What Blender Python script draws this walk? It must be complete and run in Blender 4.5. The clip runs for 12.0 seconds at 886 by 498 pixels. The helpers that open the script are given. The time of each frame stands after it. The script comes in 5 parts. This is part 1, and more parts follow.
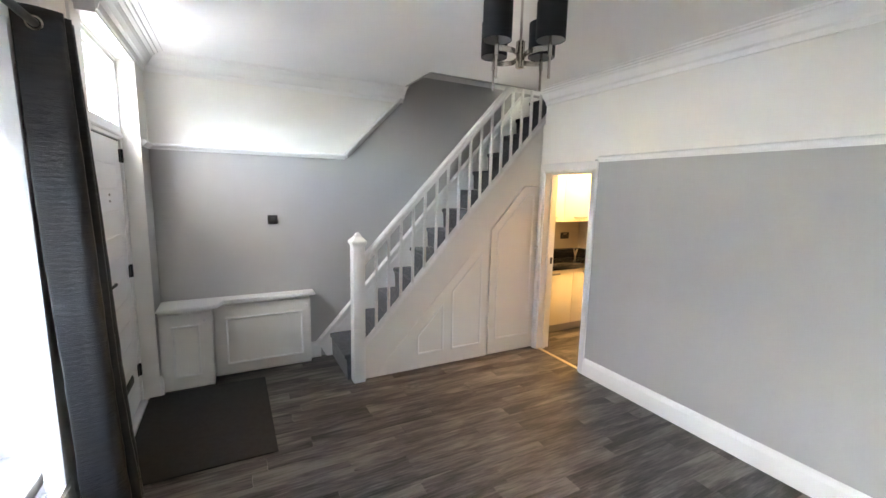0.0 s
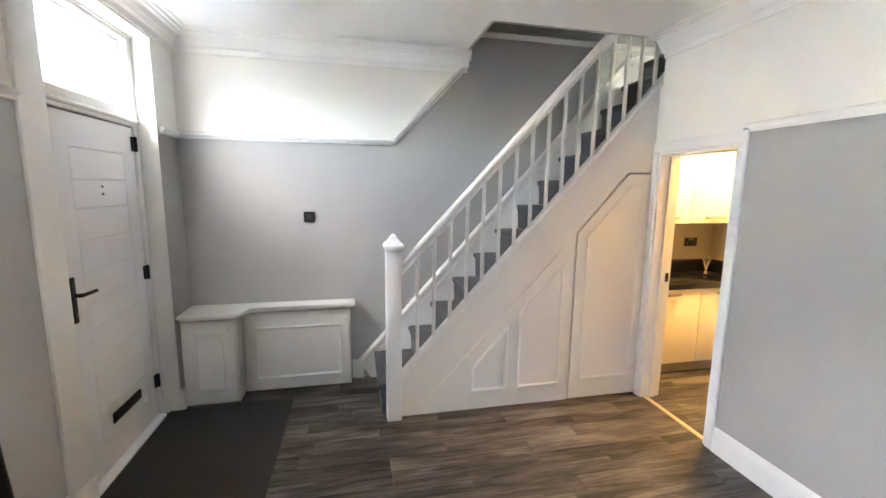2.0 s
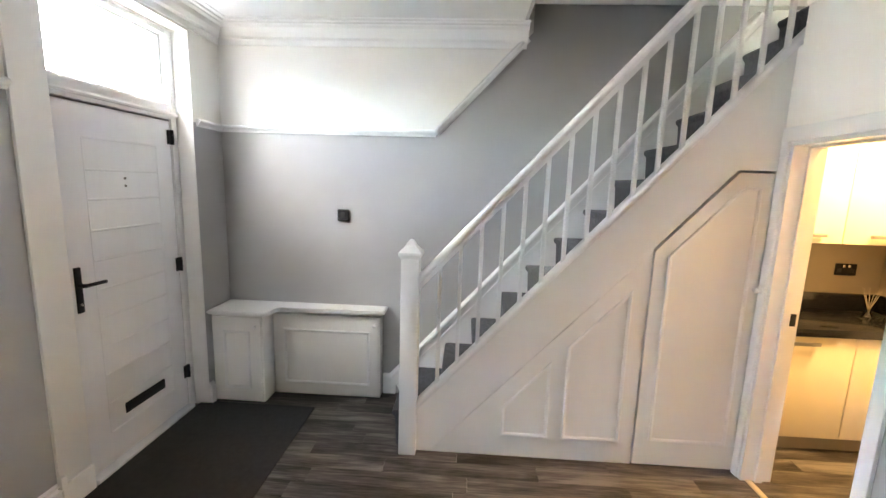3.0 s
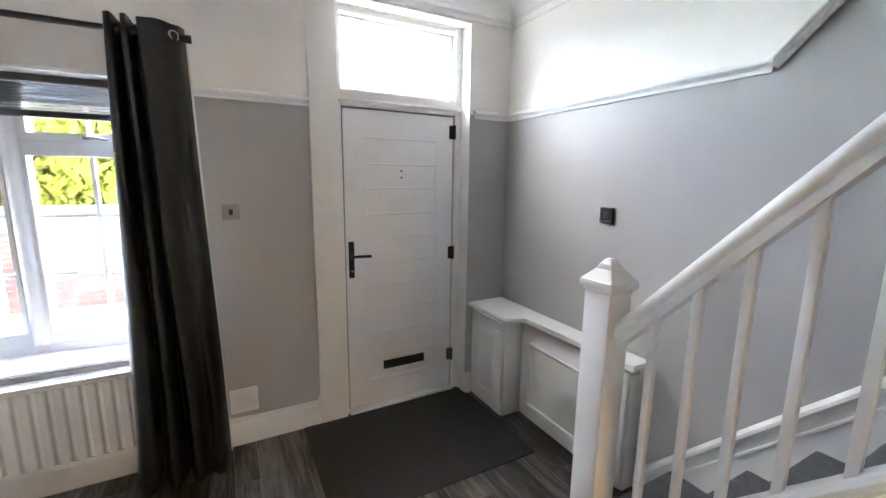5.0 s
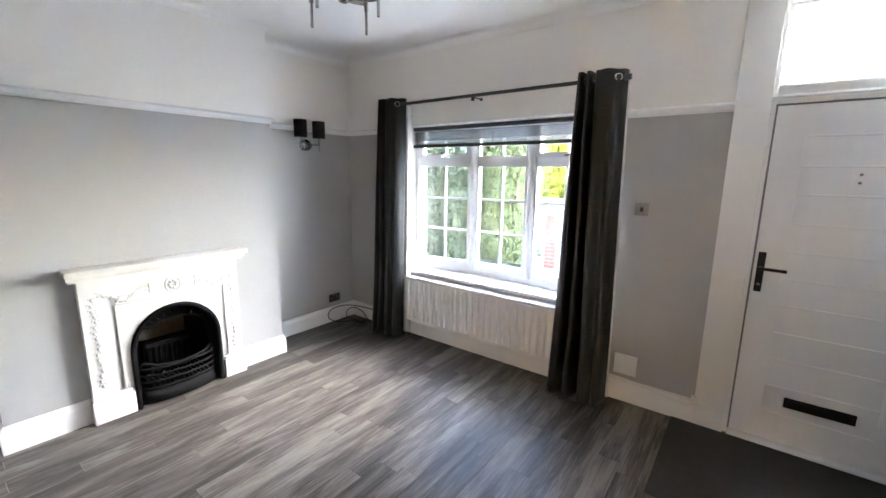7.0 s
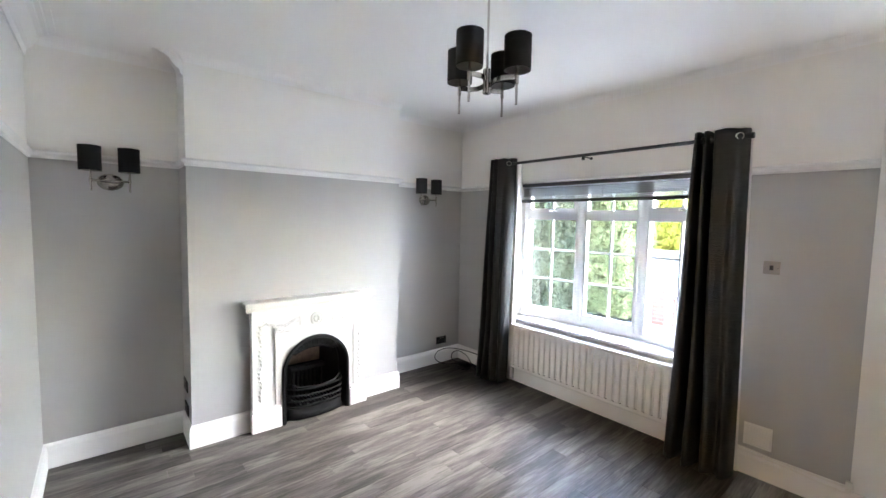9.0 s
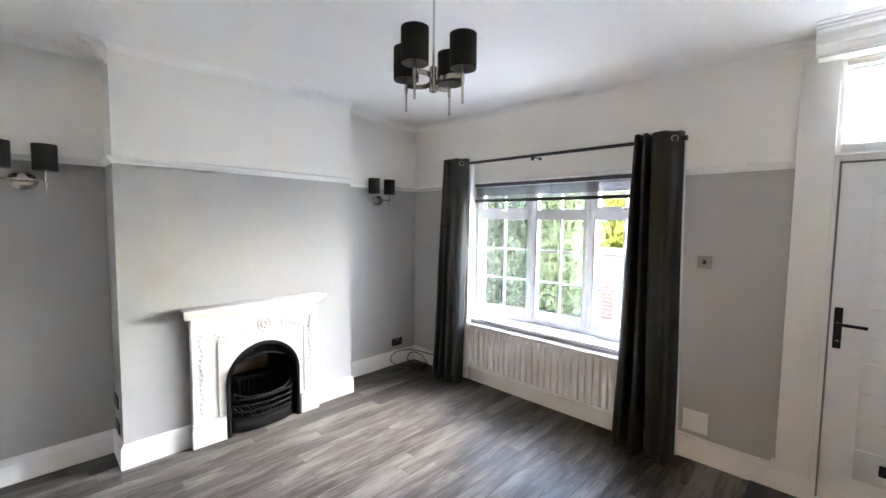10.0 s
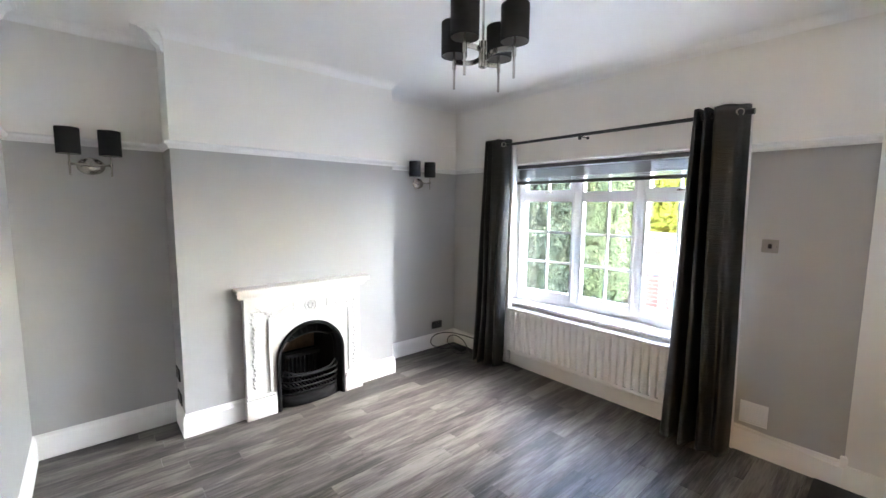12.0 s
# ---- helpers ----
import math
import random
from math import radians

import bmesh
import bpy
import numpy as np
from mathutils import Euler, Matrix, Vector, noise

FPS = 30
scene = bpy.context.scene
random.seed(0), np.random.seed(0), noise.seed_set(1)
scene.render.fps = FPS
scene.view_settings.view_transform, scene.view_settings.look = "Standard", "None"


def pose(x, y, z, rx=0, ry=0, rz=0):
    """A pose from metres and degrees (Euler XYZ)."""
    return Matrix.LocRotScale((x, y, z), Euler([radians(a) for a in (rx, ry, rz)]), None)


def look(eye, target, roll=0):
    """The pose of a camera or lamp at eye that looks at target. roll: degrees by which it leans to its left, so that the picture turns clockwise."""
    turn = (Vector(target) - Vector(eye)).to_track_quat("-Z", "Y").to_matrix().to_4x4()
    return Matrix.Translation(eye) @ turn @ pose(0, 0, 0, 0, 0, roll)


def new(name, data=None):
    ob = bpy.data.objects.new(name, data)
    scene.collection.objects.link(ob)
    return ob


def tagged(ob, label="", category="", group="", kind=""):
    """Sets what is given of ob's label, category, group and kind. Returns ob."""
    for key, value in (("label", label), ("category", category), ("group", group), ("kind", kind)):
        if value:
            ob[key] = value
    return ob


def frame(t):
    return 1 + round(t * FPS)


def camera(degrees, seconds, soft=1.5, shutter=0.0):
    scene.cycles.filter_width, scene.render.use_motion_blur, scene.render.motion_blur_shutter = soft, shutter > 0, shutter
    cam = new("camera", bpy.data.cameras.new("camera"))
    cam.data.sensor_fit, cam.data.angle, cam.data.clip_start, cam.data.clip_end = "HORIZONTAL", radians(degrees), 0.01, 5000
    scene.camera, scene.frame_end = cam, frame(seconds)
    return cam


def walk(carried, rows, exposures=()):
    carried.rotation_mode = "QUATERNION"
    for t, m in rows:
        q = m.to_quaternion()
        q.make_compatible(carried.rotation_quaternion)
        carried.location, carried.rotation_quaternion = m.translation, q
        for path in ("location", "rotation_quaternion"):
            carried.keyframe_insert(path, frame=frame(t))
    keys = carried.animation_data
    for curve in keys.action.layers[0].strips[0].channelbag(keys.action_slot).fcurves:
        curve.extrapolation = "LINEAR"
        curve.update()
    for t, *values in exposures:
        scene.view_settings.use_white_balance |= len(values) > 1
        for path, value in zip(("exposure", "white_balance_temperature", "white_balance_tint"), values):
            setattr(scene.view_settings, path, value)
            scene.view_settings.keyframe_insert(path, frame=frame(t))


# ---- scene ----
cam = camera(94.8, 12.0)
PATH = [
    (0, (0.171, 0.306, 1.732), (1.085, 2.062, 1.447), 1.3),
    (0.5, (0.226, 0.445, 1.713), (1.09, 2.227, 1.431), 0.8),
    (1, (0.346, 0.649, 1.706), (1.122, 2.467, 1.405), 0.4),
    (1.5, (0.596, 0.819, 1.672), (1.209, 2.699, 1.37), 0.3),
    (2, (0.881, 0.976, 1.672), (1.298, 2.91, 1.374), 0.7),
    (2.5, (1.184, 1.178, 1.667), (1.343, 3.149, 1.365), 1.3),
    (2.7, (1.287, 1.26, 1.681), (1.351, 3.235, 1.373), 1.6),
    (4.3, (1.901, 2.183, 1.628), (0.736, 3.771, 1.284), 1.2),
    (4.5, (1.929, 2.289, 1.641), (0.579, 3.722, 1.285), 1.2),
    (5, (2.044, 2.632, 1.611), (0.306, 3.562, 1.269), 0.7),
    (5.5, (2.059, 2.916, 1.581), (0.12, 3.26, 1.228), 0.7),
    (6, (2.126, 3.126, 1.597), (0.185, 2.836, 1.212), 0.7),
    (6.5, (2.309, 3.23, 1.607), (0.53, 2.406, 1.215), 1.1),
    (7, (2.51, 3.251, 1.632), (0.939, 2.067, 1.267), 0.8),
    (7.5, (2.679, 3.277, 1.64), (1.278, 1.886, 1.319), 0.5),
    (7.7, (2.718, 3.289, 1.646), (1.37, 1.843, 1.343), 0.4),
    (9.3, (2.805, 3.289, 1.682), (1.516, 1.765, 1.553), 1.0),
    (9.5, (2.794, 3.288, 1.681), (1.471, 1.794, 1.55), 0.9),
    (10, (2.753, 3.304, 1.671), (1.318, 1.917, 1.535), 0.7),
    (10.5, (2.714, 3.331, 1.658), (1.217, 2.015, 1.505), 0.5),
    (11, (2.719, 3.32, 1.656), (1.215, 2.014, 1.48), 0.4),
    (11.5, (2.738, 3.292, 1.652), (1.311, 1.904, 1.456), 0.5),
    (12, (2.779, 3.238, 1.652), (1.471, 1.74, 1.44), 0.5),
]
EXPOSURES = [(0.0, 6.75, 6900, 10), (1.5, 6.9, 6950, 10), (2.5, 7.05, 7000, 10), (4.5, 6.92, 6750, 10), (5.5, 6.7, 6550, 10), (7.0, 6.83, 6550, 10), (9.5, 6.93, 6550, 10), (12.0, 6.9, 6550, 10)]
walk(cam, [(t, look(eye, target, roll)) for t, eye, target, roll in PATH], exposures=EXPOSURES)

# ---- light ----
world = bpy.data.worlds.new("overcast_sky")
scene.world = world
world.use_nodes = True
wn = world.node_tree.nodes
sky = wn.new("ShaderNodeTexSky")
sky.sky_type = "NISHITA"
sky.sun_disc = False
sky.sun_elevation = radians(37)
sky.sun_rotation = radians(295)
sky.dust_density = 0.9
sky.ozone_density = 1.0
world.node_tree.links.new(sky.outputs[0], wn["Background"].inputs[0])
wn["Background"].inputs[1].default_value = 0.15


def lamp(name, kind, m, energy, colour, **more):
    data = bpy.data.lights.new(name, kind)
    data.energy, data.color = energy, colour
    for key, value in more.items():
        if key == "size":
            data.size = value
        elif key == "size_y":
            data.shape, data.size_y = "RECTANGLE", value
        elif key == "angle":
            data.angle = value
        elif key == "spread":
            data.spread = value
        elif key == "soft":
            data.shadow_soft_size = value
    ob = new(name, data)
    ob.matrix_world = m
    return ob


# hazy sun from the street side
lamp("sun", "SUN", look((-9.06, 4.23, 7.54), (0, 0, 0)), 0.14, (1.0, 0.98, 0.96), angle=radians(35))
# the sky's light in the opening over the front door
lamp("fanlight_sky", "AREA", look((-0.74, 3.66, 2.42), (0.55, 4.46, 0.9)), 0.085, (1.0, 0.985, 1.0), size=0.68, size_y=0.36, spread=radians(78))
# kitchen ceiling lamp
lamp("kitchen_lamp", "AREA", look((4.0, 3.56, 2.36), (4.0, 3.58, 0)), 0.85, (1.0, 0.60, 0.23), size=0.5, size_y=0.5)


# ---- materials ----
def mat(name, colour, rough=0.5, metal=0.0, vary=0.06, scale=6.0, bump=0.05, fine=180.0, stretch=(1, 1, 1), spec=0.5, spread=0.0, sheen=0.0, wear=0.02):
    """A surface with slow blotches, fine grain and relief. spread: how much objects differ from one another."""
    m = bpy.data.materials.new(name)
    m.use_nodes = True
    n, l = m.node_tree.nodes, m.node_tree.links
    b = n["Principled BSDF"]
    b.inputs["Roughness"].default_value, b.inputs["Metallic"].default_value = rough, metal
    b.inputs["Specular IOR Level"].default_value = spec
    if sheen:
        b.inputs["Sheen Weight"].default_value = sheen
    co, mp = n.new("ShaderNodeTexCoord"), n.new("ShaderNodeMapping")
    mp.inputs["Scale"].default_value = stretch
    l.new(co.outputs["Object"], mp.inputs["Vector"])
    big, small = n.new("ShaderNodeTexNoise"), n.new("ShaderNodeTexNoise")
    big.inputs["Scale"].default_value, big.inputs["Detail"].default_value = scale, 4
    small.inputs["Scale"].default_value, small.inputs["Detail"].default_value = fine, 3
    for t in (big, small):
        l.new(mp.outputs[0], t.inputs["Vector"])
    add = n.new("ShaderNodeMath")
    add.operation = "MULTIPLY_ADD"
    add.inputs[1].default_value = 0.6
    l.new(big.outputs[0], add.inputs[0])
    half = n.new("ShaderNodeMath")
    half.operation = "MULTIPLY"
    half.inputs[1].default_value = 0.4
    l.new(small.outputs[0], half.inputs[0])
    l.new(half.outputs[0], add.inputs[2])
    value = add.outputs[0]
    if spread:
        info, sm = n.new("ShaderNodeObjectInfo"), n.new("ShaderNodeMath")
        sm.operation = "MULTIPLY_ADD"
        sm.inputs[1].default_value = spread
        l.new(info.outputs["Random"], sm.inputs[0])
        l.new(value, sm.inputs[2])
        value = sm.outputs[0]
    ramp = n.new("ShaderNodeValToRGB")
    lo, hi = [max(0, c * (1 - vary)) for c in colour], [min(1, c * (1 + vary)) for c in colour]
    ramp.color_ramp.elements[0].color, ramp.color_ramp.elements[1].color = (*lo, 1), (*hi, 1)
    ramp.color_ramp.elements[0].position, ramp.color_ramp.elements[1].position = 0.3, 0.7 + spread
    l.new(value, ramp.inputs[0])
    l.new(ramp.outputs[0], b.inputs["Base Color"])
    rr = n.new("ShaderNodeMapRange")
    rr.inputs["To Min"].default_value, rr.inputs["To Max"].default_value = max(0.02, rough - wear), min(1, rough + wear)
    l.new(big.outputs[0], rr.inputs[0])
    l.new(rr.outputs[0], b.inputs["Roughness"])
    if bump:
        bp = n.new("ShaderNodeBump")
        bp.inputs["Strength"].default_value, bp.inputs["Distance"].default_value = bump, 0.004
        l.new(add.outputs[0], bp.inputs["Height"])
        l.new(bp.outputs[0], b.inputs["Normal"])
    return m


GREY = mat("grey_wall_paint", (0.405, 0.398, 0.388), 0.42, vary=0.03, scale=1.6, bump=0.09, fine=260)
WHITE = mat("white_wall_paint", (0.86, 0.835, 0.79), 0.55, vary=0.02, scale=1.4, bump=0.10, fine=240)
CEIL = mat("white_ceiling_paint", (0.88, 0.87, 0.85), 0.75, vary=0.02, scale=1.1, bump=0.12, fine=160)
GLOSS = mat("white_gloss_paint", (0.80, 0.795, 0.78), 0.40, vary=0.008, scale=3, bump=0.01, fine=90)
SATIN = mat("off_white_satin_paint", (0.78, 0.765, 0.73), 0.38, vary=0.012, scale=3, bump=0.02, fine=120)
# Surround's off-white, darkened in colour to offset the strong window light on it.
DIMPAINT = mat("dimmed_cream_iron", (0.62, 0.60, 0.57), 0.45, vary=0.03, scale=12, bump=0.06, fine=120)
PVC = mat("white_plastic", (0.72, 0.74, 0.78), 0.22, vary=0.01, scale=9, bump=0.02)
DOORSKIN = mat("white_door_skin", (0.80, 0.80, 0.81), 0.34, vary=0.015, scale=20, bump=0.07, fine=120, stretch=(1, 1, 0.12))
BLACK = mat("black_iron", (0.007, 0.007, 0.0075), 0.68, 0.0, vary=0.4, scale=14, bump=0.18, fine=220, spec=0.14)
HARD = mat("black_door_furniture", (0.008, 0.008, 0.009), 0.5, 0.0, vary=0.2, bump=0.02, spec=0.25)
NICKEL = mat("brushed_nickel", (0.52, 0.50, 0.47), 0.24, 1.0, vary=0.08, bump=0.02, scale=30, stretch=(1, 1, 0.2))
SHADE = mat("black_fabric_shade", (0.010, 0.010, 0.012), 0.85, vary=0.25, scale=40, bump=0.2, fine=700)
SHADEIN = mat("grey_shade_lining", (0.20, 0.197, 0.19), 0.6, vary=0.05)
CLOTH = mat("charcoal_satin_curtain", (0.017, 0.0168, 0.0175), 0.33, vary=0.4, scale=11, bump=0.9, fine=45, stretch=(1, 1, 7), spec=0.36)
LINING = mat("white_curtain_lining", (0.72, 0.72, 0.72), 0.8, vary=0.04, bump=0.1)
ROD = mat("gunmetal_rod", (0.05, 0.05, 0.052), 0.35, 0.8, vary=0.1)
CARPET = mat("slate_grey_carpet", (0.075, 0.078, 0.085), 0.95, vary=0.4, scale=30, bump=0.9, fine=420, spec=0.1, sheen=0.25)
MATTING = mat("charcoal_door_mat", (0.046, 0.045, 0.047), 0.97, vary=0.12, scale=30, bump=0.9, fine=500, spec=0.1)
SLAT = mat("grey_blind_slat", (0.06, 0.06, 0.062), 0.45, vary=0.05)
RAILBLIND = mat("dark_blind_rail", (0.03, 0.03, 0.03), 0.5, vary=0.1)
CREAM = mat("cream_gloss_cabinet", (0.78, 0.70, 0.55), 0.18, vary=0.02, bump=0.01)
GRANITE = mat("black_polished_worktop", (0.010, 0.010, 0.011), 0.12, vary=0.8, scale=90, bump=0.02, fine=600)
SPLASH = mat("taupe_splashback", (0.30, 0.26, 0.21), 0.4, vary=0.06)
STEEL = mat("brushed_steel", (0.34, 0.33, 0.32), 0.32, 1.0, vary=0.08, stretch=(0.1, 1, 1))
PEWTER = mat("polished_nickel_plate", (0.42, 0.40, 0.37), 0.20, 1.0, vary=0.1)
PLATE = mat("satin_nickel_plate", (0.30, 0.285, 0.26), 0.36, 0.9, vary=0.08, scale=30, bump=0.02)
BRASS = mat("pale_threshold_strip", (0.62, 0.53, 0.38), 0.35, 0.7, vary=0.1)
BRICKOLD = mat("sooty_firebrick", (0.19, 0.135, 0.10), 0.9, vary=0.5, scale=9, bump=0.5, fine=80)
SEAL = mat("grey_rubber_seal", (0.20, 0.20, 0.205), 0.7, vary=0.1)
RUBBER = mat("black_cable", (0.012, 0.012, 0.012), 0.5, vary=0.1)
WHITECABLE = mat("white_cable", (0.75, 0.74, 0.70), 0.4, vary=0.03)
BRICK = mat("red_brick", (0.23, 0.085, 0.06), 0.9, vary=0.25, scale=12, bump=0.5, fine=90, spread=0.3)
MORTAR = mat("mortar", (0.45, 0.42, 0.38), 0.95, vary=0.1)
RENDER = mat("white_render", (0.78, 0.76, 0.72), 0.9, vary=0.05, scale=2, bump=0.4, fine=60)
PAVE = mat("pale_paving", (0.52, 0.51, 0.495), 0.9, vary=0.15, scale=3, bump=0.3)
LEAFDARK = mat("conifer_foliage", (0.105, 0.108, 0.062), 0.7, vary=0.6, scale=5, bump=0.0, fine=30, spec=0.12)
LEAFMID = mat("light_green_foliage", (0.20, 0.21, 0.095), 0.7, vary=0.45, scale=4, bump=0.0, fine=30, spec=0.12)
LEAFGOLD = mat("golden_foliage", (0.46, 0.40, 0.06), 0.7, vary=0.35, scale=4, bump=0.0, fine=30, spec=0.12)
BARK = mat("bark", (0.12, 0.085, 0.06), 0.95, vary=0.4, scale=8, bump=0.8)


def wood(name, dark, mid, light, rough):
    """Printed plank: long grain, smoky clouds, a different tone and a shifted pattern on each plank."""
    m = bpy.data.materials.new(name)
    m.use_nodes = True
    n, l = m.node_tree.nodes, m.node_tree.links
    b = n["Principled BSDF"]
    b.inputs["Specular IOR Level"].default_value = 0.26
    co, info = n.new("ShaderNodeTexCoord"), n.new("ShaderNodeObjectInfo")
    shift = n.new("ShaderNodeVectorMath")
    shift.operation = "MULTIPLY_ADD"
    comb = n.new("ShaderNodeCombineXYZ")
    for i in range(3):
        l.new(info.outputs["Random"], comb.inputs[i])
    shift.inputs[1].default_value = (37.0, 53.0, 11.0)
    l.new(comb.outputs[0], shift.inputs[0])
    l.new(co.outputs["Object"], shift.inputs[2])
    outs = []
    for sc, st, det in ((2.2, (0.9, 4.0, 1), 5), (9.0, (0.5, 9.0, 1), 5), (60.0, (0.25, 8.0, 1), 3)):
        mp, t = n.new("ShaderNodeMapping"), n.new("ShaderNodeTexNoise")
        mp.inputs["Scale"].default_value = st
        t.inputs["Scale"].default_value, t.inputs["Detail"].default_value = sc, det
        t.inputs["Distortion"].default_value = 0.6
        l.new(shift.outputs[0], mp.inputs["Vector"])
        l.new(mp.outputs[0], t.inputs["Vector"])
        outs.append(t.outputs[0])

    def madd(a, k, c):
        x = n.new("ShaderNodeMath")
        x.operation = "MULTIPLY_ADD"
        l.new(a, x.inputs[0])
        x.inputs[1].default_value = k
        if isinstance(c, float):
            x.inputs[2].default_value = c
        else:
            l.new(c, x.inputs[2])
        return x.outputs[0]
    v = madd(outs[2], 0.22, 0.0)
    v = madd(outs[1], 0.40, v)
    v = madd(outs[0], 0.60, v)
    v = madd(info.outputs["Random"], 0.13, v)
    ramp = n.new("ShaderNodeValToRGB")
    e = ramp.color_ramp.elements
    e[0].position, e[0].color = 0.555, (*dark, 1)
    e[1].position, e[1].color = 0.835, (*light, 1)
    c = e.new(0.675)
    c.color = (*mid, 1)
    l.new(v, ramp.inputs[0])
    l.new(ramp.outputs[0], b.inputs["Base Color"])
    rr = n.new("ShaderNodeMapRange")
    rr.inputs["To Min"].default_value, rr.inputs["To Max"].default_value = rough - 0.08, rough + 0.12
    l.new(outs[1], rr.inputs[0])
    l.new(rr.outputs[0], b.inputs["Roughness"])
    bp = n.new("ShaderNodeBump")
    bp.inputs["Strength"].default_value, bp.inputs["Distance"].default_value = 0.25, 0.002
    l.new(outs[2], bp.inputs["Height"])
    l.new(bp.outputs[0], b.inputs["Normal"])
    return m


PLANK = wood("grey_oak_plank", (0.023, 0.0200, 0.0176), (0.076, 0.0672, 0.0600), (0.178, 0.162, 0.148), 0.40)


def glass(name, rough=0.0, tint=(1, 1, 1)):
    m = bpy.data.materials.new(name)
    m.use_nodes = True
    b = m.node_tree.nodes["Principled BSDF"]
    b.inputs["Base Color"].default_value = (*tint, 1)
    b.inputs["Transmission Weight"].default_value = 1.0
    b.inputs["Roughness"].default_value = rough
    b.inputs["IOR"].default_value = 1.45
    return m


# Grey tint put into the panes to dim the over-bright view outside.
GLASS = glass("dimming_glass", 0.0, (0.37, 0.385, 0.392))
# Frosted pane, tinted grey to weaken the sky light it throws on the wall.
FROST = glass("frosted_glass", 0.25, (0.58, 0.58, 0.58))


# ---- mesh helpers ----
def box(bm, x0, y0, z0, x1, y1, z1, bevel=0.0, mi=0):
    x0, x1, y0, y1, z0, z1 = min(x0, x1), max(x0, x1), min(y0, y1), max(y0, y1), min(z0, z1), max(z0, z1)
    v = [bm.verts.new(c) for c in ((x0, y0, z0), (x1, y0, z0), (x1, y1, z0), (x0, y1, z0), (x0, y0, z1), (x1, y0, z1), (x1, y1, z1), (x0, y1, z1))]
    fs = [bm.faces.new([v[i] for i in q]) for q in ((3, 2, 1, 0), (4, 5, 6, 7), (0, 1, 5, 4), (1, 2, 6, 5), (2, 3, 7, 6), (3, 0, 4, 7))]
    for f in fs:
        f.material_index = mi
    if bevel:
        es = {e for f in fs for e in f.edges}
        bmesh.ops.bevel(bm, geom=list(es), offset=bevel, segments=2, affect="EDGES", profile=0.5, clamp_overlap=True)
    return v


def prism(bm, pts, axis, a, b, mi=0):
    """A plane outline pushed along an axis from a to b. pts are (x, z) for axis y, (y, z) for x, (x, y) for z."""
    def at(p, d):
        return {"x": (d, p[0], p[1]), "y": (p[0], d, p[1]), "z": (p[0], p[1], d)}[axis]
    lo, hi = [bm.verts.new(at(p, a)) for p in pts], [bm.verts.new(at(p, b)) for p in pts]
    k = len(pts)
    fs = [bm.faces.new(lo), bm.faces.new(hi[::-1])]
    for i in range(k):
        fs.append(bm.faces.new([lo[i], hi[i], hi[(i + 1) % k], lo[(i + 1) % k]]))
    for f in fs:
        f.material_index = mi
    return fs


def rod(bm, p0, p1, r0, r1=None, seg=16):
    p0, p1 = Vector(p0), Vector(p1)
    r1 = r0 if r1 is None else r1
    q = (p1 - p0).to_track_quat("Z", "Y").to_matrix()
    rings = []
    for p, r in ((p0, r0), (p1, r1)):
        rings.append([bm.verts.new(p + q @ Vector((r * math.cos(2 * math.pi * i / seg), r * math.sin(2 * math.pi * i / seg), 0))) for i in range(seg)])
    for i in range(seg):
        bm.faces.new([rings[0][i], rings[0][(i + 1) % seg], rings[1][(i + 1) % seg], rings[1][i]])
    bm.faces.new(rings[0][::-1])
    bm.faces.new(rings[1])


def lathe(bm, prof, centre, axis=(0, 0, 1), seg=24, close=True):
    """prof: (radius, height) along the axis from the centre."""
    c = Vector(centre)
    q = Vector(axis).to_track_quat("Z", "Y").to_matrix()
    rings = []
    for r, h in prof:
        rings.append([bm.verts.new(c + q @ Vector((r * math.cos(2 * math.pi * i / seg), r * math.sin(2 * math.pi * i / seg), h))) for i in range(seg)])
    for a, b in zip(rings, rings[1:]):
        for i in range(seg):
            bm.faces.new([a[i], a[(i + 1) % seg], b[(i + 1) % seg], b[i]])
    if close:
        bm.faces.new(rings[0][::-1])
        bm.faces.new(rings[-1])


def tube(bm, pts, r, seg=8):
    """A round bar or cable along points."""
    pts = [Vector(p) for p in pts]
    rings = []
    for i, p in enumerate(pts):
        d = pts[min(i + 1, len(pts) - 1)] - pts[max(i - 1, 0)]
        q = d.to_track_quat("Z", "Y").to_matrix()
        rings.append([bm.verts.new(p + q @ Vector((r * math.cos(2 * math.pi * j / seg), r * math.sin(2 * math.pi * j / seg), 0))) for j in range(seg)])
    for a, b in zip(rings, rings[1:]):
        k = min(range(seg), key=lambda s: sum((a[j].co - b[(j + s) % seg].co).length for j in range(seg)))
        for j in range(seg):
            bm.faces.new([a[j], a[(j + 1) % seg], b[(j + 1 + k) % seg], b[(j + k) % seg]])
    bm.faces.new(rings[0][::-1])
    bm.faces.new(rings[-1])


def mould(bm, prof, p0, p1, out, e0=0.0, e1=0.0, up=(0, 0, 1)):
    """A moulding's profile (distance from the wall, height) run from p0 to p1; e0, e1 mitre its ends (1: inner corner, -1: outer)."""
    p0, p1, out, up = Vector(p0), Vector(p1), Vector(out), Vector(up)
    d = (p1 - p0).normalized()
    a = [bm.verts.new(p0 + out * s + up * h + d * (e0 * s)) for s, h in prof]
    b = [bm.verts.new(p1 + out * s + up * h - d * (e1 * s)) for s, h in prof]
    k = len(prof)
    for i in range(k):
        bm.faces.new([a[i], a[(i + 1) % k], b[(i + 1) % k], b[i]])
    bm.faces.new(a[::-1])
    bm.faces.new(b)


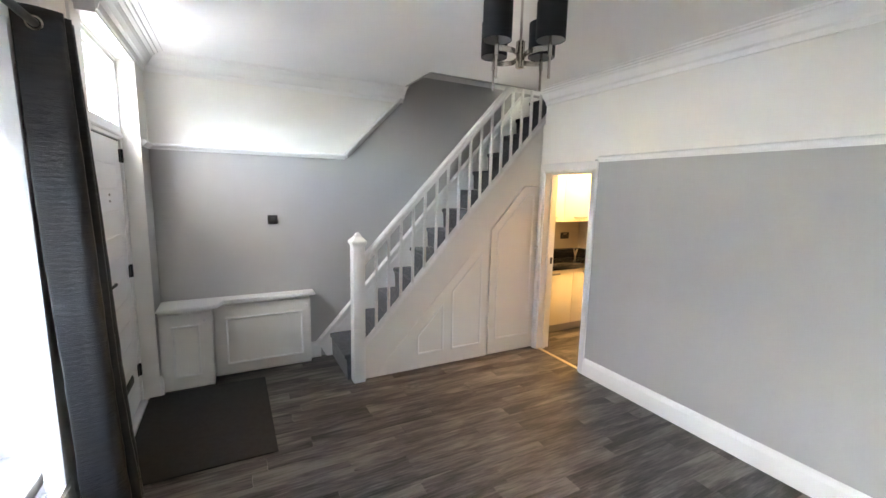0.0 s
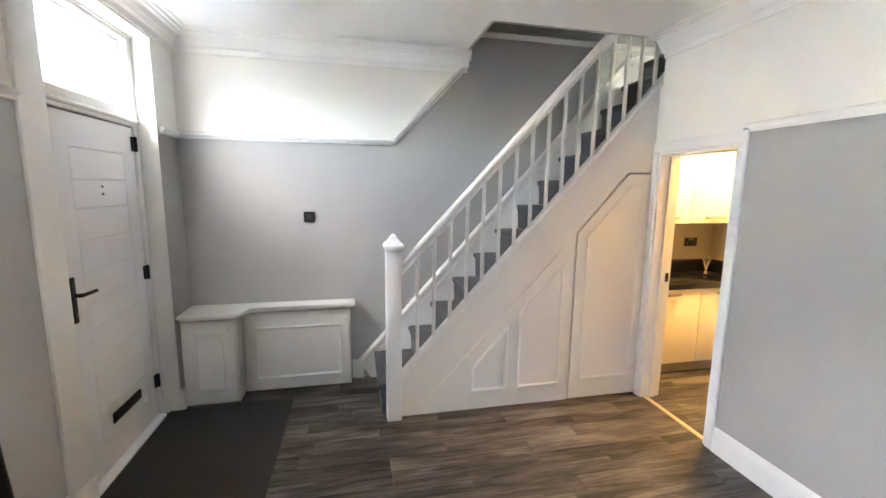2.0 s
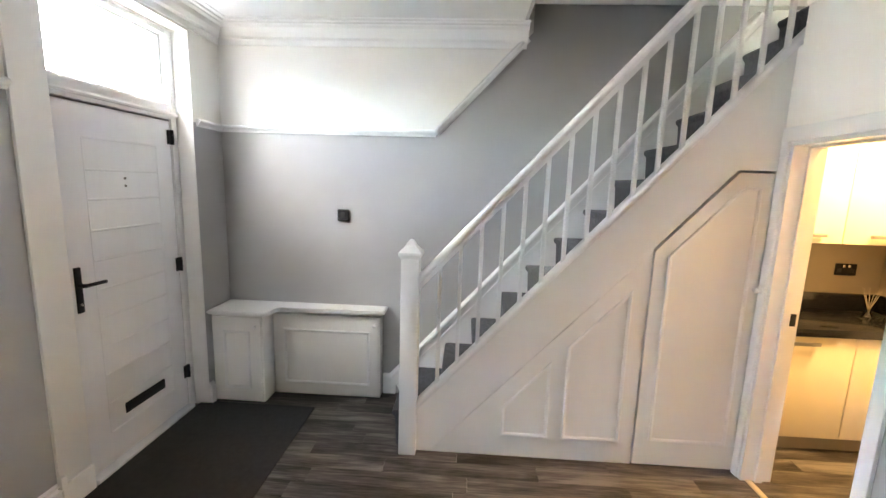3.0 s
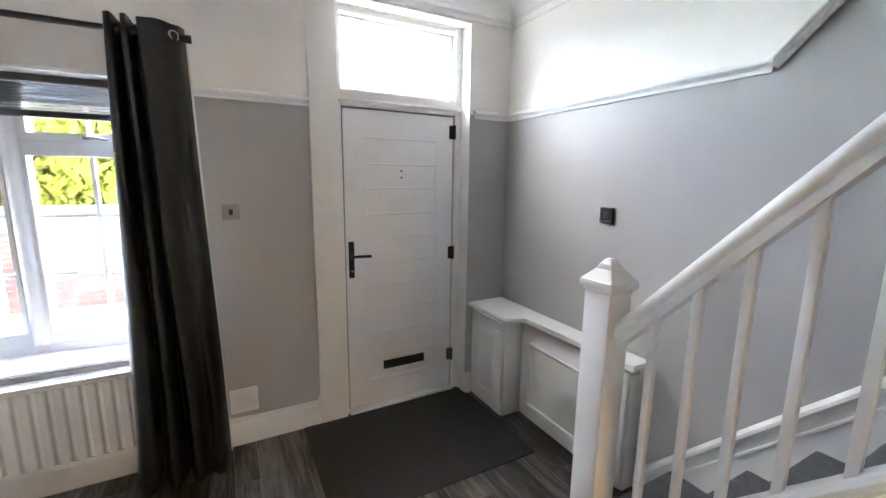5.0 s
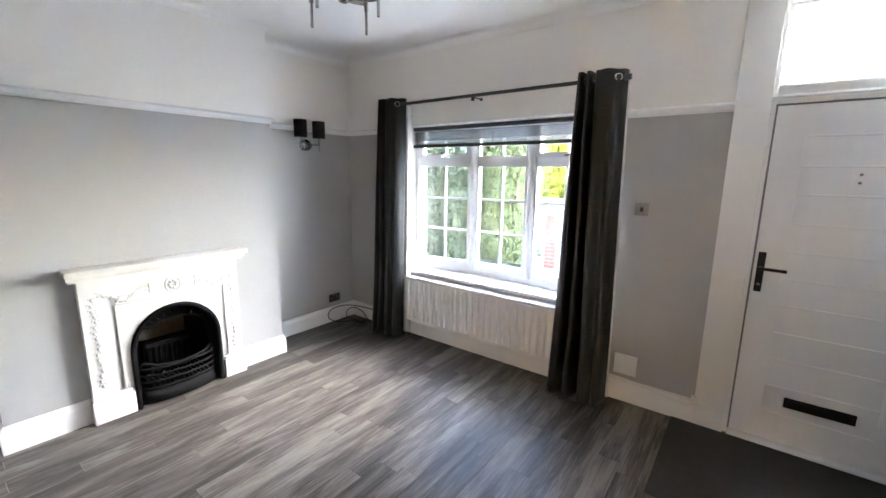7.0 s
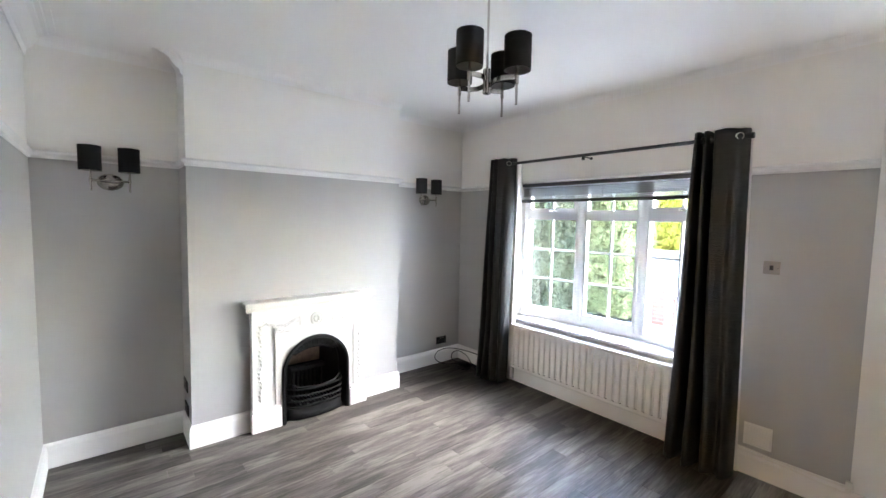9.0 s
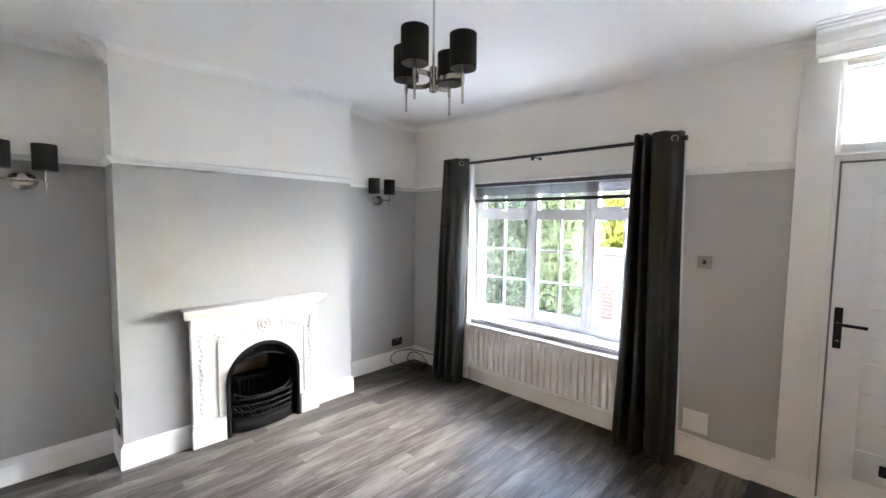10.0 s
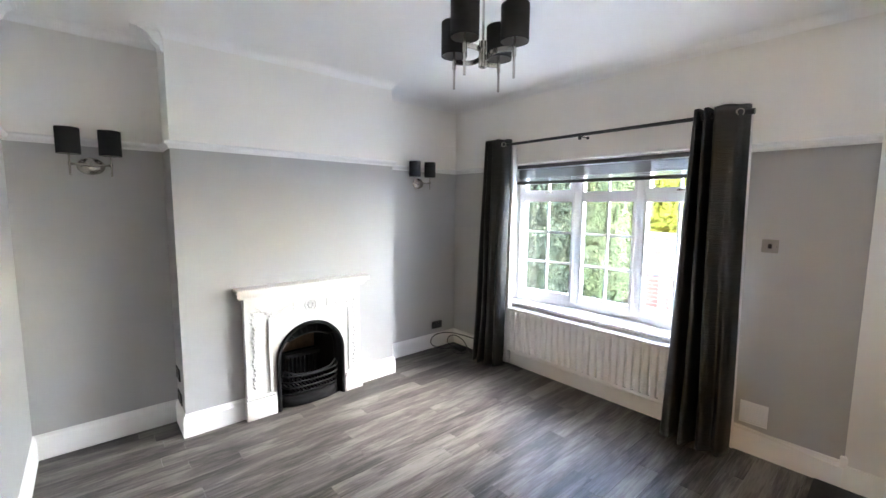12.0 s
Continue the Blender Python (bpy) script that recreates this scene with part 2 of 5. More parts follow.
def part(name, bm, material, parent=None, label="", smooth=True):
    """Links a bmesh as one mesh object, under a thing or under a part where one is given."""
    bmesh.ops.recalc_face_normals(bm, faces=bm.faces)
    me = bpy.data.meshes.new(name)
    bm.to_mesh(me)
    bm.free()
    for m in material if isinstance(material, (list, tuple)) else (material,):
        me.materials.append(m)
    if smooth and len(me.polygons):
        me.polygons.foreach_set("use_smooth", [True] * len(me.polygons))
        me.set_sharp_from_angle(angle=radians(32))
    ob = new(name, me)
    if parent:
        ob.parent = parent
        if parent.type == "EMPTY":
            ob.matrix_parent_inverse = Matrix.Translation(-parent.location)
    if label:
        ob["label"] = label
    return ob


def thing(name, at, label, category, group="", kind=""):
    ob = new(name)
    ob.empty_display_size = 0.1
    ob.location = at
    return tagged(ob, label, category, group, kind)


def B():
    return bmesh.new()


# ---- the room's plan ----
XF, XB, YN, YS = -0.515, 3.13, 4.462, -0.325      # street wall, kitchen wall, stair wall, hearth wall
XR = -0.41                                       # wall beside the front door
BX0, BX1, BY = 0.585, 2.34, -0.015               # chimney breast
ZR, ZC = 2.04, 2.76                              # picture rail, ceiling
WY0, WY1, WZ0, WZ1 = 0.50, 2.36, 0.67, 2.07      # window opening
DY0, DY1, DZT = 3.27, 4.14, 2.60                 # front door bay
KY0, KY1, KZ = 3.035, 3.70, 1.955                # kitchen doorway
OX, OY = 1.80, 3.73                              # stairwell opening in the ceiling
SLOPE = 1.105


def wall(name, pieces, label):
    bm = B()
    for p in pieces:
        box(bm, *p[:6], mi=p[6])
    return tagged(part(name, bm, (GREY, WHITE), smooth=False), label, "wall", kind="structure")


T = 0.32
wall("wall_west", [
    (XF - T, YS - 0.2, -0.3, XF, WY0, ZR, 0), (XF - T, YS - 0.2, ZR, XF, WY0, 5.2, 1),
    (XF - T, WY0, -0.3, XF, WY1, WZ0 - 0.03, 0), (XF - T, WY0, WZ1, XF, WY1, 5.2, 1),
    (XF - T, WY1, -0.3, XF, 3.10, ZR, 0), (XF - T, WY1, ZR, XF, 3.10, 5.2, 1),
    (XF - T, 3.10, -0.3, XF, DY0, ZC + 0.2, 1), (XF - T, 3.10, ZC + 0.2, XF, DY0, 5.2, 1),
    (XF - T, DY0, DZT, XF, DY1, 5.2, 1), (XF - T, DY0, -0.3, XF, DY1, -0.012, 0),
    (XF - T, DY1, -0.3, XR, YN + 0.2, ZR, 0), (XF - T, DY1, ZR, XR, YN + 0.2, 5.2, 1)],
    "street wall painted grey below and white above a picture rail")
wall("wall_east", [
    (XB, YS - 0.2, -0.3, XB + 0.16, KY0, ZR, 0), (XB, YS - 0.2, ZR, XB + 0.16, KY0, ZC + 0.24, 1),
    (XB, KY0, KZ, XB + 0.16, KY1, ZC + 0.24, 1), (XB, KY0, -0.3, XB + 0.16, KY1, -0.012, 0),
    (XB, KY1, -0.3, XB + 0.16, 3.80, 2.44, 1), (XB, KY1, 2.44, XB + 0.16, OY, ZC + 0.24, 1),
    (XB, 3.80, -0.3, XB + 0.16, YN, 2.375, 1),
    (XB, YS - 0.2, ZC + 0.24, XB + 0.16, OY, 5.2, 1)],
    "kitchen-side wall painted pale grey below and white above")
wall("wall_south", [
    (XF, YS - 0.2, -0.3, XB, YS, ZR, 0), (XF, YS - 0.2, ZR, XB, YS, 5.2, 1)],
    "hearth wall painted grey below and white above a picture rail")
bm = B()
k = YN + 0.2
for pts, mi in ((((XR, -0.3), (5.2, -0.3), (5.2, 5.2), (1.86, 5.2), (1.86, 2.735), (1.20, ZR), (XR, ZR)), 0),
                (((XR, ZR), (1.20, ZR), (1.86, 2.735), (1.86, 5.2), (XR, 5.2)), 1)):
    prism(bm, pts, "y", YN, k, mi)
tagged(part("wall_north", bm, (GREY, WHITE), smooth=False), "grey stair wall with a white upper part that slopes up with the stairs", "wall", kind="structure")

# chimney breast with the arched fire opening
bm = B()
FC, FR, FS = 1.432, 0.292, 0.405                 # fire arch: middle, radius, springing
arch = [(FC + FR * math.cos(a), FS + FR * math.sin(a)) for a in [math.pi * i / 16 for i in range(17)]]
prism(bm, [(FC + FR, -0.02), (BX1, -0.02), (BX1, 1.0), (FC, 1.0), *arch[8::-1]], "y", YS, BY, 0)
prism(bm, [(FC - FR, -0.02), *arch[16:7:-1], (FC, 1.0), (BX0, 1.0), (BX0, -0.02)], "y", YS, BY, 0)
box(bm, BX0, YS, 1.0, BX1, BY, ZR)
box(bm, BX0, YS, ZR, BX1, BY, ZC + 0.1, mi=1)
tagged(part("chimney_breast", bm, (GREY, WHITE), smooth=False), "chimney breast painted pale grey below and white above", "chimney breast", kind="structure")

# ceiling with the stairwell opening, and the floor above it
bm = B()
box(bm, XF - T, YS - 0.2, ZC, OX, YN, ZC + 0.22)
box(bm, OX, YS - 0.2, ZC, XB, OY, ZC + 0.22)
tagged(part("ceiling", bm, CEIL, smooth=False), "white painted ceiling open over the stairs", "ceiling", kind="structure")
# Unseen slabs over the whole house, added to block sky light from above.
bm = B()
box(bm, XF - T, YS - 0.2, 5.0, 5.4, YN + 0.2, 5.2)
box(bm, 3.13, YS, ZC + 0.24, 5.2, OY, ZC + 0.26)
tagged(part("ceiling_unseen", bm, CEIL, smooth=False), "unseen white slabs added overhead to keep sky light off the stairs", "ceiling", kind="structure")
# Unseen walls, added to shut outside light out of the upper stairs.
wall("wall_unseen", [(OX - 0.14, OY - 1.0, ZC + 0.23, OX - 0.02, YN, 5.0, 0), (5.2, YS, -0.3, 5.4, YN + 0.2, 5.2, 0), (3.13, 2.6, ZC + 0.26, 5.2, 2.7, 5.0, 0)], "unseen grey walls added to keep outside light off the upper landing")

# ---- mouldings ----
SK = [(0, 0), (0.02, 0), (0.02, 0.125), (0.016, 0.138), (0.014, 0.150), (0.007, 0.160), (0.003, 0.166), (0, 0.166)]
RL = [(0, -0.026), (0.010, -0.026), (0.013, -0.012), (0.022, -0.006), (0.032, 0.004), (0.032, 0.014), (0.024, 0.020), (0.010, 0.026), (0, 0.026)]
CO = [(0, -0.135), (0.010, -0.135), (0.016, -0.118), (0.020, -0.100), (0.040, -0.088), (0.062, -0.062), (0.078, -0.036), (0.098, -0.026), (0.104, -0.018), (0.124, -0.016), (0.130, -0.006), (0.160, -0.004), (0.164, 0.0), (0, 0.0)]
CV = [(0, -0.055), (0.003, -0.055), (0.007, -0.040), (0.016, -0.023), (0.030, -0.011), (0.048, -0.004), (0.066, -0.0015), (0.066, 0), (0, 0)]
STEPFOOT = 0.93


def runs(name, prof, z, rows, material, label, category):
    bm = B()
    for (x0, y0), (x1, y1), out, e0, e1 in rows:
        mould(bm, prof, (x0, y0, z), (x1, y1, z), (*out, 0), e0, e1)
    return tagged(part(name, bm, material, smooth=False), label, category, kind="structure")


runs("baseboard", SK, 0.0, [
    ((XF, YS), (XF, 3.10), (1, 0), 1, 0),
    ((XR, 4.14), (XR, 4.185), (1, 0), 0, 0),
    ((0.83, YN), (STEPFOOT, YN), (0, -1), 0, 0),
    ((XB, KY0 - 0.055), (XB, YS), (-1, 0), 0, 1),
    ((XB, YS), (BX1, YS), (0, 1), 1, 1), ((BX1, YS), (BX1, BY), (1, 0), 1, -1), ((BX1, BY), (1.95, BY), (0, 1), -1, 0),
    ((0.98, BY), (BX0, BY), (0, 1), 0, -1), ((BX0, BY), (BX0, YS), (-1, 0), -1, 1), ((BX0, YS), (XF, YS), (0, 1), 1, 1)],
    GLOSS, "white gloss skirting board along the walls", "skirting board")
runs("picture_rail", RL, ZR, [
    ((XF, YS), (XF, 0.44), (1, 0), 1, 0), ((XF, 2.42), (XF, 3.10), (1, 0), 0, 0),
    ((XR, DY1 + 0.03), (XR, YN), (1, 0), 0, 1), ((XR, YN), (1.20, YN), (0, -1), 1, -0.41),
    ((XB, KY0 - 0.05), (XB, YS), (-1, 0), 0, 1),
    ((XB, YS), (BX1, YS), (0, 1), 1, 1), ((BX1, YS), (BX1, BY), (1, 0), 1, -1), ((BX1, BY), (BX0, BY), (0, 1), -1, -1),
    ((BX0, BY), (BX0, YS), (-1, 0), -1, 1), ((BX0, YS), (XF, YS), (0, 1), 1, 1)],
    GLOSS, "white moulded picture rail along the walls", "picture rail")
bm = B()
sl = math.atan2(2.70 - ZR, 1.83 - 1.20)
mould(bm, RL, (1.20, YN, ZR), (1.825, YN, 2.695), (0, -1, 0), 0, 0, up=(-math.sin(sl), 0, math.cos(sl)))
tagged(part("trim", bm, GLOSS, smooth=False), "white sloping rail moulding over the stairs", "picture rail", kind="structure")
runs("cornice", CO, ZC, [
    ((XB, OY), (XB, YS), (-1, 0), 0, 1),
    ((XR, 3.16), (XR, YN), (1, 0), 0, 1), ((XR, YN), (OX + 0.02, YN), (0, -1), 1, 0),
    ((BX1, BY - 0.09), (BX1, BY - 0.02), (1, 0), 0, 0)],
    CEIL, "white moulded plaster cornice under the ceiling", "cornice")
runs("coving", CV, ZC, [
    ((XF, YS), (XF, 3.16), (1, 0), 1, 0),
    ((XB, YS), (BX1, YS), (0, 1), 1, 1), ((BX1, YS), (BX1, BY), (1, 0), 1, -1),
    ((BX1, BY), (BX0, BY), (0, 1), -1, -1), ((BX0, BY), (BX0, YS), (-1, 0), -1, 1), ((BX0, YS), (XF, YS), (0, 1), 1, 1)],
    CEIL, "plain white coving under the ceiling", "coving")
bm = B()
mould(bm, [(0, -0.024), (0.012, -0.022), (0.022, -0.006), (0.030, 0.006), (0.028, 0.016), (0.012, 0.024), (0, 0.024)], (OX, YN, 2.942), (4.6, YN, 2.942), (0, -1, 0))
tagged(part("landing_rail", bm, GLOSS), "white rail moulding on the landing wall", "picture rail", kind="structure")
# frame round the stairwell opening
bm = B()
box(bm, OX - 0.02, OY, ZC - 0.004, OX, YN, ZC + 0.22)
box(bm, OX - 0.02, OY - 0.018, ZC - 0.004, XB, OY, ZC + 0.22)
tagged(part("opening_lining", bm, GREY, smooth=False), "grey lining round the stairwell opening", "trim", kind="structure")

# ---- staircase ----
GO, RI, S0 = 0.1945, 0.2145, 1.132                # going, riser, first nosing
PY = 3.762                                       # face of the panelling under the stairs


def string_top(x):
    return 0.365 + SLOPE * (x - 1.225)


stairs = thing("staircase", (1.2, 4.0, 0), "straight white wooden staircase with slate-grey carpet and an open balustrade", "staircase")
for i in range(13):
    bm = B()
    x, z = (S0 + GO * i if i else 1.025), RI * (i + 1) + 0.028
    prof = [(x + 0.02, z - RI + 0.005 if i else 0.0), (x + 0.012, z - 0.05), (x - 0.004, z - 0.034), (x - 0.008, z - 0.018), (x - 0.002, z - 0.004), (x + 0.012, z),
            (S0 + GO * (i + 1) + 0.03 if i < 12 else x + 1.0, z), (S0 + GO * (i + 1) + 0.03 if i < 12 else x + 1.0, z - RI + 0.005 if i else 0.0)]
    prism(bm, prof, "y", PY + 0.045, YN - 0.028)
    part("carpeted_step", bm, CARPET, stairs, "slate-grey carpeted step" if i == 0 else "")
# string against the wall, with its moulded top
bm = B()
zt = 0.140 + SLOPE * (3.36 - 0.905)
wz = [(0.985, 0.0), (1.2, 0.0), (3.60, 2.60), (4.4, zt - 0.2), (4.4, zt + 0.03), (3.44, zt + 0.03), (3.36, zt), (0.905, 0.145)]
prism(bm, wz, "y", YN - 0.028, YN)
part("wall_string", bm, GLOSS, stairs, "white sloping skirting against the wall")
bm = B()
u = Vector((-math.sin(math.atan(SLOPE)), 0, math.cos(math.atan(SLOPE))))
mould(bm, [(0, -0.004), (0.036, -0.004), (0.042, 0.008), (0.040, 0.020), (0.028, 0.030), (0.010, 0.034), (0, 0.034)], (0.905, YN, 0.140), (3.36, YN, zt), (0, -1, 0), up=u)
mould(bm, [(0.026, -0.05), (0.034, -0.048), (0.034, -0.040), (0.026, -0.036)], (0.94, YN, 0.140 + SLOPE * 0.035), (3.36, YN, zt), (0, -1, 0), up=u)
part("string_capping", bm, GLOSS, stairs)
# outer string and its rounded capping
xe = 3.24
bm = B()
prism(bm, [(1.17, 0.0), (1.27, 0.0), (xe, string_top(xe) - 0.38), (xe, string_top(xe)), (1.17, string_top(1.17))], "y", PY + 0.004, PY + 0.045)
part("outer_string", bm, SATIN, stairs)
bm = B()
mould(bm, [(-0.050, -0.022), (0.008, -0.022), (0.016, -0.014), (0.018, 0.0), (0.012, 0.012), (0.0, 0.018), (-0.040, 0.018), (-0.050, 0.010)], (1.172, PY, string_top(1.172)), (xe, PY, string_top(xe)), (0, -1, 0), up=u)
part("string_moulding", bm, GLOSS, stairs)
# newel post with a stepped pyramid cap
NX, NY = 1.130, 3.757
bm = B()
h = 0.053
box(bm, NX - h, NY - h, 0.0, NX + h, NY + h, 1.248, bevel=0.005)
newel = part("newel_post", bm, GLOSS, stairs)
bm = B()
box(bm, NX - 0.058, NY - 0.058, 1.244, NX + 0.058, NY + 0.058, 1.258, bevel=0.003)
box(bm, NX - 0.068, NY - 0.068, 1.256, NX + 0.068, NY + 0.068, 1.286, bevel=0.008)
for (a, z0), (b, z1) in (((0.062, 1.285), (0.032, 1.319)), ((0.030, 1.318), (0.024, 1.336)), ((0.024, 1.336), (0.010, 1.354))):
    lo = [bm.verts.new((NX + sx * a, NY + sy * a, z0)) for sx, sy in ((-1, -1), (1, -1), (1, 1), (-1, 1))]
    hi = [bm.verts.new((NX + sx * b, NY + sy * b, z1)) for sx, sy in ((-1, -1), (1, -1), (1, 1), (-1, 1))]
    bm.faces.new(hi)
    for i in range(4):
        bm.faces.new([lo[i], lo[(i + 1) % 4], hi[(i + 1) % 4], hi[i]])
part("newel_cap", bm, GLOSS, newel)


# handrail
def rail_top(x):
    return 1.142 + 1.095 * (x - 1.172)


bm = B()
ur = Vector((-math.sin(math.atan(1.095)), 0, math.cos(math.atan(1.095))))
mould(bm, [(-0.026, -0.068), (0.026, -0.068), (0.026, -0.050), (0.024, -0.042), (0.031, -0.034), (0.034, -0.024), (0.032, -0.013), (0.025, -0.004), (0.012, 0.0), (-0.012, 0.0), (-0.025, -0.004), (-0.032, -0.013), (-0.034, -0.024), (-0.031, -0.034), (-0.024, -0.042), (-0.026, -0.050)],
      (NX + 0.01, NY + 0.012, rail_top(NX + 0.01)), (3.2, NY + 0.012, rail_top(3.2)), (0, -1, 0), up=ur)
part("handrail", bm, GLOSS, stairs)
for i in range(16):
    x = 1.302 + 0.1186 * i
    bm = B()
    zt = rail_top(x) - 0.068 / math.cos(math.atan(1.095)) + 0.012
    bw = 0.0115
    box(bm, x - bw, NY + 0.012 - bw, string_top(x) + 0.005, x + bw, NY + 0.012 + bw, zt, bevel=0.002)
    part("baluster", bm, GLOSS, stairs)

# panelling under the stairs
panelling = thing("stair_panelling", (2.0, PY, 0), "off-white wooden panelling that closes the space under the stairs", "panelling")
bm = B()
UX0, UX1 = 2.52, 3.122                           # the cupboard door in it
XD = UX0 - 0.004
prism(bm, [(1.175, 0.0), (1.2595, 0.0), (XD, 1.069 * (XD - 1.2595)), (XD, 1.350), (2.92, 1.803), (XB, 1.803), (XB, string_top(XB)), (1.175, string_top(1.175))], "y", PY, PY + 0.03)
part("panel_board", bm, SATIN, panelling)
# lower board; the joint between the two is open for most of its length
bm = B()
prism(bm, [(1.2650, 0.0), (XD, 0.0), (XD, 1.069 * (XD - 1.2598)), (2.40, 1.069 * (2.40 - 1.2598)), (2.37, 1.069 * (2.37 - 1.2650))], "y", PY, PY + 0.03)
part("panel_board", bm, SATIN, panelling)


def beading(bm, pts, y, w=0.020, d=0.010):
    """A mitred bead round a closed outline in the plane y."""
    k = len(pts)

    def inset(s):
        res = []
        for i in range(k):
            p, a, b = Vector(pts[i]), Vector(pts[i - 1]), Vector(pts[(i + 1) % k])
            d1, d2 = (p - a).normalized(), (b - p).normalized()
            n1, n2 = Vector((-d1.y, d1.x)), Vector((-d2.y, d2.x))
            m = (n1 + n2) / max(0.2, 1 + n1.dot(n2))
            res.append(p + m * s)
        return res
    area = sum(pts[i][0] * pts[(i + 1) % k][1] - pts[(i + 1) % k][0] * pts[i][1] for i in range(k))
    sg = 1 if area > 0 else -1
    prof = ((0, 0), (0, -d * 0.7), (0.3, -d), (0.6, -d * 0.8), (1.0, -d * 0.25), (1.0, 0))
    rings = []
    for s, dy in prof:
        rings.append([bm.verts.new((p[0], y + dy, p[1])) for p in inset(sg * s * w)])
    for a, b in zip(rings, rings[1:]):
        for i in range(k):
            bm.faces.new([a[i], a[(i + 1) % k], b[(i + 1) % k], b[i]])


for pts in ([(1.708, 0.142), (1.995, 0.142), (1.990, 0.642), (1.708, 0.330)], [(2.085, 0.142), (2.430, 0.142), (2.426, 1.110), (2.080, 0.742)]):
    bm = B()
    beading(bm, pts, PY)
    part("panel_beading", bm, GLOSS, panelling)
udoor = thing("understairs_door", (2.8, PY, 0), "white angled cupboard door under the stairs, shut", "cupboard door")
bm = B()
prism(bm, [(UX0 + 0.004, 0.008), (UX1 - 0.006, 0.008), (UX1 - 0.006, 1.788), (2.926, 1.788), (UX0 + 0.004, 1.340)], "y", PY - 0.006, PY + 0.028)
leaf = part("door_leaf", bm, SATIN, udoor)
bm = B()
beading(bm, [(2.605, 0.165), (3.060, 0.165), (3.055, 1.715), (2.960, 1.715), (2.600, 1.315)], PY - 0.006)
part("door_beading", bm, GLOSS, leaf)
for n, (kx, kz, ky, s) in enumerate(((3.085, 1.142, PY - 0.006, 1.0),)):
    bm = B()
    lathe(bm, [(0.006, 0), (0.006, 0.012), (0.014, 0.020), (0.017, 0.028), (0.014, 0.036), (0.005, 0.040)], (kx, ky, kz), (0, -1, 0), 16)
    part("knob", bm, GLOSS, leaf, "white round knob")
bm = B()
box(bm, XB - 0.030, KY1 + 0.020, 1.125, XB - 0.012, KY1 + 0.044, 1.16, bevel=0.004)
tagged(part("door_catch", bm, GLOSS), "small white catch on the door casing", "catch")

# ---- kitchen doorway ----
AR = [(0, 0), (0.052, 0), (0.052, 0.010), (0.046, 0.016), (0.030, 0.018), (0.012, 0.020), (0.004, 0.016), (0, 0.010)]
dc = thing("door_1", (XB, 3.36, 0), "white painted door casing, open to the kitchen", "door casing", kind="structure")
for y0, y1, z0, z1 in ((KY0 - 0.05, KY0 + 0.002, 0, KZ), (KY1 - 0.002, KY1 + 0.05, 0, KZ), (KY0 - 0.05, KY1 + 0.05, KZ - 0.002, KZ + 0.072)):
    bm = B()
    box(bm, XB - 0.020, y0, z0, XB, y1, z1, bevel=0.005)
    part("architrave", bm, GLOSS, dc)
bm = B()
box(bm, XB - 0.006, KY0 - 0.001, 0, XB + 0.166, KY0 + 0.024, KZ)
box(bm, XB - 0.006, KY1 - 0.024, 0, XB + 0.166, KY1 + 0.001, KZ)
box(bm, XB - 0.006, KY0 + 0.02, KZ - 0.024, XB + 0.166, KY1 - 0.02, KZ + 0.001)
box(bm, XB + 0.07, KY1 - 0.038, 0, XB + 0.11, KY1 - 0.02, KZ - 0.02)
box(bm, XB + 0.07, KY0 + 0.02, KZ - 0.036, XB + 0.11, KY1 - 0.03, KZ - 0.02)
part("jamb_lining", bm, GLOSS, dc)
bm = B()
box(bm, XB + 0.118, KY1 - 0.029, 0.96, XB + 0.150, KY1 - 0.022, 1.03, bevel=0.002)
part("strike_plate", bm, HARD, dc, "black latch plate")
bm = B()
prism(bm, [(XB + 0.02, 0.001), (XB + 0.06, 0.001), (XB + 0.055, 0.006), (XB + 0.04, 0.009), (XB + 0.025, 0.006)], "y", KY0 + 0.024, KY1 - 0.024)
tagged(part("threshold_strip", bm, BRASS), "pale metal threshold strip in the kitchen doorway", "threshold", kind="structure")

# ---- front door and the light over it ----
fd = thing("door_2", (XF, 3.7, 0), "white composite front door with black furniture, shut", "door", kind="structure")
FX = -0.535
bm = B()
box(bm, FX - 0.045, 3.302, 0.034, FX, 4.080, 2.030, bevel=0.003)
fleaf = part("door_leaf", bm, DOORSKIN, fd)
zs = [1.860, 1.697, 1.541, 1.375, 1.213, 1.053, 0.892, 0.722, 0.560, 0.388, 0.212]
for i, z in enumerate(zs):
    bm = B()
    y0, y1 = 3.445, 3.945
    prism(bm, [(z - 0.008, 0), (z - 0.003, 0.004), (z + 0.003, 0.004), (z + 0.008, 0)], "y", y0, y1)
    for v in bm.verts:
        v.co = Vector((FX - 0.001 + v.co.z, v.co.y, v.co.x))
    part("door_groove", bm, DOORSKIN, fleaf)
for y in (3.441, 3.949):
    bm = B()
    box(bm, FX - 0.001, y - 0.004, zs[-1], FX + 0.002, y + 0.004, zs[0], bevel=0.0015)
    part("panel_edge", bm, DOORSKIN, fleaf)
